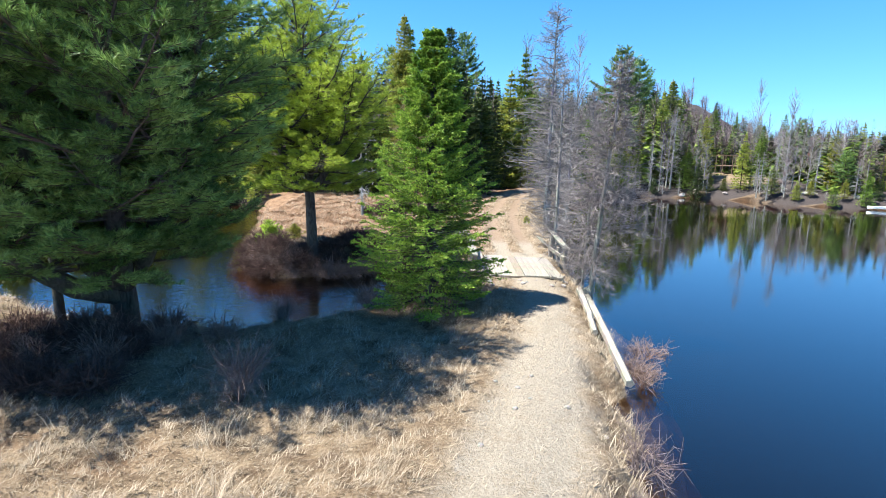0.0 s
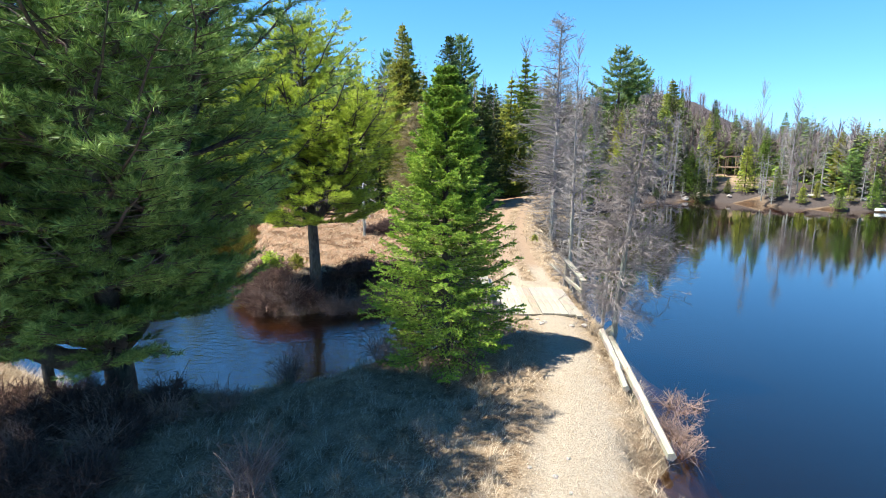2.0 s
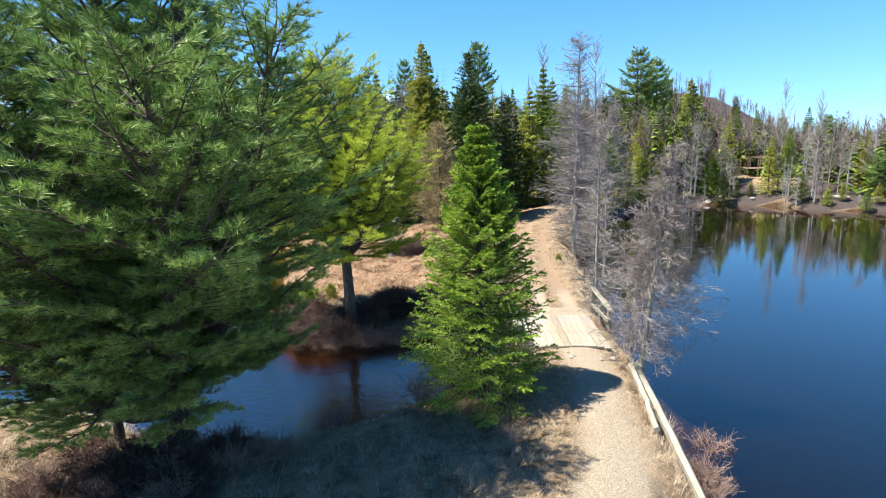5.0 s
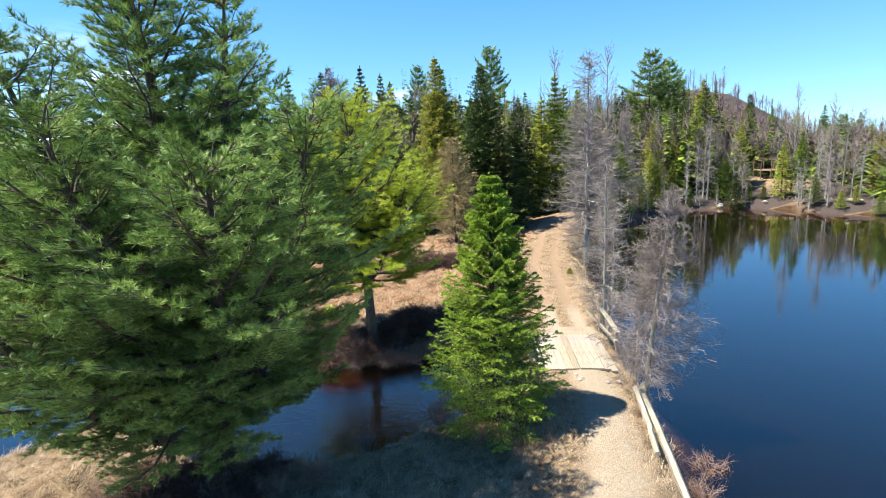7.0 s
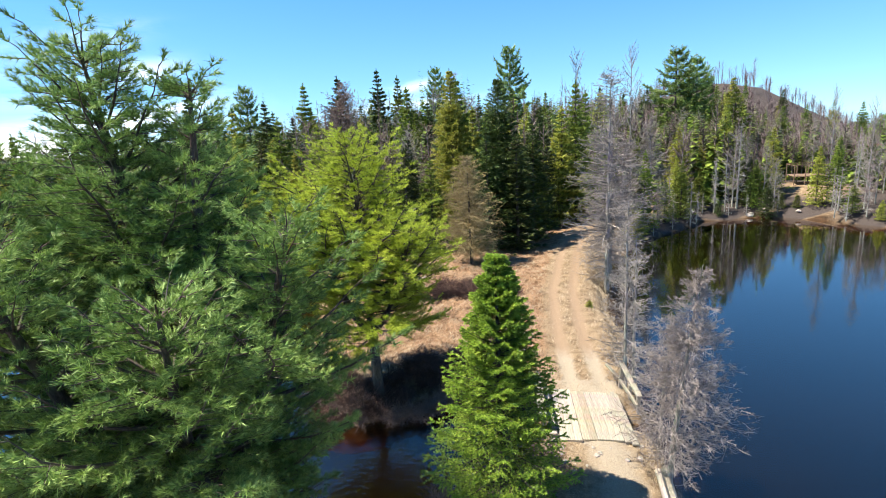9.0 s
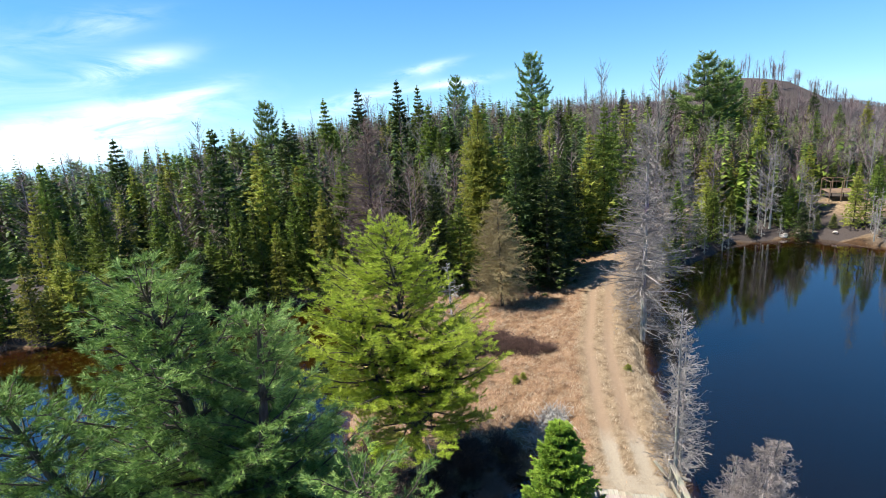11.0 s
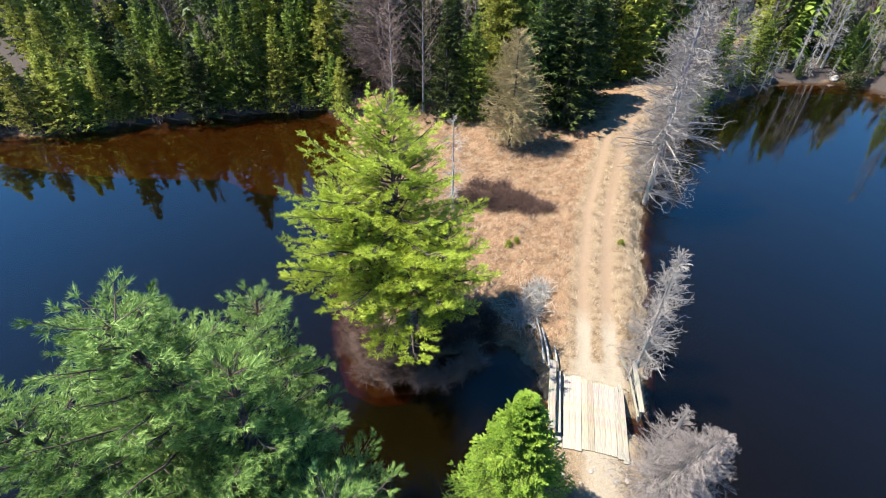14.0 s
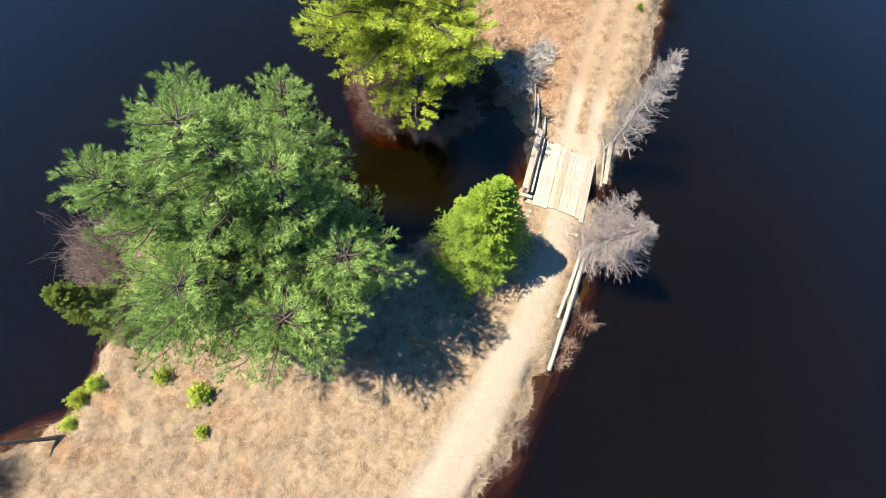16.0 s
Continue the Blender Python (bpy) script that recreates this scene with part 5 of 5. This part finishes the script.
M_RED = twig("reddish_twigs", (0.13, 0.08, 0.06), (0.28, 0.19, 0.15))
for k, (x, y, h, s, z) in enumerate(((4.05, 9.9, 0.45, 0.5, -0.12), (4.5, 10.9, 0.4, 0.55, -0.15), (3.85, 9.2, 0.45, 0.35, -0.05), (2.75, 6.4, 0.6, 0.5, 0.0), (2.3, 5.2, 0.55, 0.45, 0.0))):
    tagged(new("shrub", shrub_mesh(300 + k, h, s, 20, M_RED if k < 3 else M_BROWN)), "leafless reddish shrub growing out of the shallows" if k < 3 else "dry leafless shrub on the pond bank", "shrub").matrix_basis = pose(x, y, z)
for k, (x, y, h, s) in enumerate(((0.1, 21.0, 0.7, 1.0), (-0.3, 20.3, 0.6, 0.9), (0.45, 22.0, 0.6, 0.7))):
    tagged(new("dead_bush", shrub_mesh(320 + k, h, s, 34, M_DEAD, 3, 3.4, 0.55)), "heap of dead grey branches beside the trail", "brush").matrix_basis = pose(x, y, ground_z(x, y))
for k, (x, y, h, s) in enumerate(((0.9, 13.9, 0.9, 0.35), (0.2, 13.4, 0.8, 0.4), (-0.9, 12.6, 0.7, 0.4), (-2.9, 7.2, 0.9, 0.4), (-3.4, 11.0, 0.9, 0.3), (-1.7, 12.3, 0.8, 0.4), (-13.2, 8.6, 1.6, 1.1), (-13.3, 0.8, 1.2, 0.9), (-12.9, 7.9, 1.4, 0.9))):
    tagged(new("shrub", shrub_mesh(340 + k, h, s, 34 if k < 6 else 90, M_BROWN, 4, 1.0 if k < 6 else 1.6)), "leafless brown shrub on the bank", "shrub").matrix_basis = pose(x, y, max(ground_z(x, y), -0.1))
for k, (x, y) in enumerate(((-6.9, 8.6), (-6.2, 9.3), (-5.6, 8.4), (-7.6, 9.4), (-5.0, 9.3), (-8.3, 8.9), (-4.2, 9.8))):
    tagged(new("shrub", shrub_mesh(380 + k, 0.4, 0.45, 40, M_RED, 4, 1.2)), "low reddish leafless shrub in the shade of the pine", "shrub").matrix_basis = pose(x, y, ground_z(x, y))
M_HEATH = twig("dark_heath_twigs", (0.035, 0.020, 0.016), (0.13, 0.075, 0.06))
heath = random.Random(31)
HEATH = [shrub_mesh(460 + k, 0.34, 0.5, 60, M_HEATH, 4, 1.5, 0.15) for k in range(4)]
for k in range(26):
    x, y = heath.uniform(-8.8, -5.3), heath.uniform(7.4, 10.1)
    tagged(new("shrub", HEATH[k % 4]), "low dark red-brown heath shrub on the bank", "shrub", "heath under the pine").matrix_basis = pose(x, y, ground_z(x, y), 0, 0, heath.uniform(0, 360))
SEEDLING = [spruce_meshes(360 + k, 0.8, 0.5, 9, 6, 4, 8, 0.09, (M_PINE_Y, M_FIR_Y)[k], 0.02, 0.03, 0.8, 0.2, 0.0) for k in range(2)]
for x, y, s in ((-11.7, 3.6, 1.0), (-11.3, 4.2, 0.8), (-11.6, 2.8, 0.8), (-9.3, 5.0, 0.8), (-7.9, 4.8, 1.0), (-7.4, 3.7, 0.6), (-1.05, 24.8, 0.5), (-0.7, 25.1, 0.5), (4.2, 25.8, 0.5), (-5.6, 20.0, 0.9), (-6.2, 18.9, 1.2)):
    ob = tree("fir_seedling", "small yellow-green fir seedling in the dead grass", SEEDLING[int(s * 10) % 2], x, y, x * 50)
    ob.scale = (s, s, s)
# brush hanging over the bank under the far pine, partly to darken it like the pine's shade
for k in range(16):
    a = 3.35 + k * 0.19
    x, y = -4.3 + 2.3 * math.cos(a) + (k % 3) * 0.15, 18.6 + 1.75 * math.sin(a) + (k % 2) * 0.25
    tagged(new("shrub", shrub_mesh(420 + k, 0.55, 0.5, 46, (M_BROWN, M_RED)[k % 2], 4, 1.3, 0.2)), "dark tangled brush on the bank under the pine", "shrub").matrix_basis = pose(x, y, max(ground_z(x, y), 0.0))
# more heath along this bank, its dark colour standing in for the pine's shade
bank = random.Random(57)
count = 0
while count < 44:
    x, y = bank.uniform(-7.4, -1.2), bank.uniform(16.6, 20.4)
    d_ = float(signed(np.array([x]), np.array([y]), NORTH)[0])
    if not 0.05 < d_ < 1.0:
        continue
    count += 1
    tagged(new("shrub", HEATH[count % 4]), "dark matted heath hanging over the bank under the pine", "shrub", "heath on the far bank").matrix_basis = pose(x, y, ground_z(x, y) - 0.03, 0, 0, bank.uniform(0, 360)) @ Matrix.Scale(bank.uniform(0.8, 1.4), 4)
# dark shrubs in place of a tree's shadow beside the trail, where the point widens
for k in range(34):
    x, y = bank.gauss(-1.9, 1.25), bank.gauss(28.3, 0.5)
    tagged(new("shrub", HEATH[k % 4]), "dark brown heath in the rusty grass", "shrub", "heath on the point").matrix_basis = pose(x, y, ground_z(x, y) - 0.03, 0, 0, bank.uniform(0, 360)) @ Matrix.Scale(bank.uniform(0.8, 1.3), 4)
# sawn log end at the foot of the larch
laid("log", "pale sawn log end beside the larch", "log", log_mesh("log", 0.6, 0.13, 0.13, M_RAIL, 17, 0.0), (3.78, 13.35, 0.62), (4.1, 13.85, 0.60))
# the leaning dead trunk on the point
laid("dead_tree", "dark dead trunk leaning out over the pond", "tree", log_mesh("dead_tree", 3.6, 0.07, 0.03, M_BARK, 9), (-11.5, 2.45, 0.45), (-13.2, 1.5, 3.5))


# ---- across the pond: cabin, deck, boat ----
def prism(name, outline, depth, mat):
    """An outline in x and z, drawn out along y and centred on it."""
    n = len(outline)
    v = [(x, s * depth / 2, z) for s in (-1, 1) for x, z in outline]
    f = [(k, (k + 1) % n, (k + 1) % n + n, k + n) for k in range(n)] + [tuple(range(n))[::-1], tuple(range(n, 2 * n))]
    me = bpy.data.meshes.new(name)
    me.from_pydata(v, [], f)
    me.materials.append(mat)
    me.update()
    return me


M_ROOF = weathered_wood("red_roofing", (0.14, 0.045, 0.04), (0.26, 0.09, 0.075))
M_CABIN = weathered_wood("brown_cabin_boards", (0.12, 0.075, 0.05), (0.25, 0.16, 0.11))
M_DECK = weathered_wood("reddish_deck_boards", (0.095, 0.0562, 0.0389), (0.181, 0.121, 0.0864))
glass, gn, gl_, gb = base_material("window_glass", 0.06)
gb.inputs["Base Color"].default_value = (0.02, 0.025, 0.03, 1)
gb.inputs["Specular IOR Level"].default_value = 0.5
hull, hn, hl, hb = base_material("white_hull", 0.35)
hz = noise_tex(hn, hl, 6.0)
hr = ramp(hn, [(0.3, (0.66, 0.66, 0.64)), (0.7, (0.82, 0.82, 0.80))])
hl.new(hz.outputs["Fac"], hr.inputs["Fac"])
hl.new(hr.outputs["Color"], hb.inputs["Base Color"])

cx, cy = 41.5, 60.0
cabin = thing("cabin", "small brown cabin with a dark red gable roof among bare trees", "house", cx, cy, ground_z(cx, cy) - 0.2, 25)
for sx in (-1, 1):
    part("wall", box_mesh("wall", 0.15, 4.6, 2.6, M_CABIN), cabin, m=pose(sx * 2.4, 0, 1.3))
    part("gable", prism("gable", [(-2.475, 0), (2.475, 0), (2.475, 2.6), (0, 4.2), (-2.475, 2.6)], 0.15, M_CABIN), cabin, m=pose(0, sx * 2.37, 0))
    part("roof_slope", box_mesh("roof_slope", 3.3, 5.6, 0.14, M_ROOF), cabin, m=pose(sx * 1.4, 0, 3.42, 0, sx * 33, 0))
for wx in (-1.1, 1.1):
    w = part("window", box_mesh("window", 0.9, 0.06, 1.0, M_DECK), cabin, m=pose(wx, -2.46, 1.5))
    part("pane", box_mesh("pane", 0.74, 0.03, 0.84, glass, 0), w, m=pose(0, -0.03, 0))
dx_, dy_ = 31.4, 57.6
dz = ground_z(dx_, dy_)
deck = thing("deck", "small reddish wooden deck with railings on the bare bank", "deck", dx_, dy_, dz, -12)
for k in range(10):
    part("board", box_mesh("board", 0.28, 2.6, 0.05, M_DECK), deck, m=pose(-1.35 + 0.3 * k, 0, 0.75))
for x in (-1.45, -0.5, 0.5, 1.45):
    for y in (-1.25, 1.25):
        part("post", box_mesh("post", 0.08, 0.08, 1.9, M_DECK), deck, m=pose(x, y, 0.85))
for y in (-1.25, 1.25):
    part("rail", box_mesh("rail", 3.1, 0.06, 0.06, M_DECK), deck, m=pose(0, y, 1.86))
for x in (-1.45, 1.45):
    part("rail", box_mesh("rail", 0.06, 2.6, 0.06, M_DECK), deck, m=pose(x, 0, 1.80))

boat = thing("rowing_boat", "white rowing boat drawn up at the far shore", "boat", 35.6, 42.9, 0.12, 70)
boat.scale = (0.42, 0.42, 0.42)
bt = np.linspace(0, 1, 14)
bw = 0.62 * np.sqrt(np.clip(1 - (2 * bt - 0.85) ** 2 / 1.35, 0.0, 1)) * smooth(bt, 1.0, 0.8)
bv, bf = [], []
for t_, w_ in zip(bt, bw):
    yy, lift = (t_ - 0.5) * 3.6, 0.12 * (2 * t_ - 1) ** 2
    bv += [(-w_, yy, 0.42 + lift), (-w_ * 0.75, yy, 0.05), (0, yy, -0.06), (w_ * 0.75, yy, 0.05), (w_, yy, 0.42 + lift), (w_ * 0.93, yy, 0.42 + lift), (w_ * 0.68, yy, 0.09), (0, yy, 0.0), (-w_ * 0.68, yy, 0.09), (-w_ * 0.93, yy, 0.42 + lift)]
for a in range(13):
    for k in range(10):
        bf.append((a * 10 + k, a * 10 + (k + 1) % 10, (a + 1) * 10 + (k + 1) % 10, (a + 1) * 10 + k))
part("hull", tri_mesh("hull", np.array(bv), quads(bf), [hull]), boat)
for y in (-0.7, 0.5):
    part("thwart", box_mesh("thwart", 1.0, 0.22, 0.035, M_DECK), boat, m=pose(0, y, 0.33))
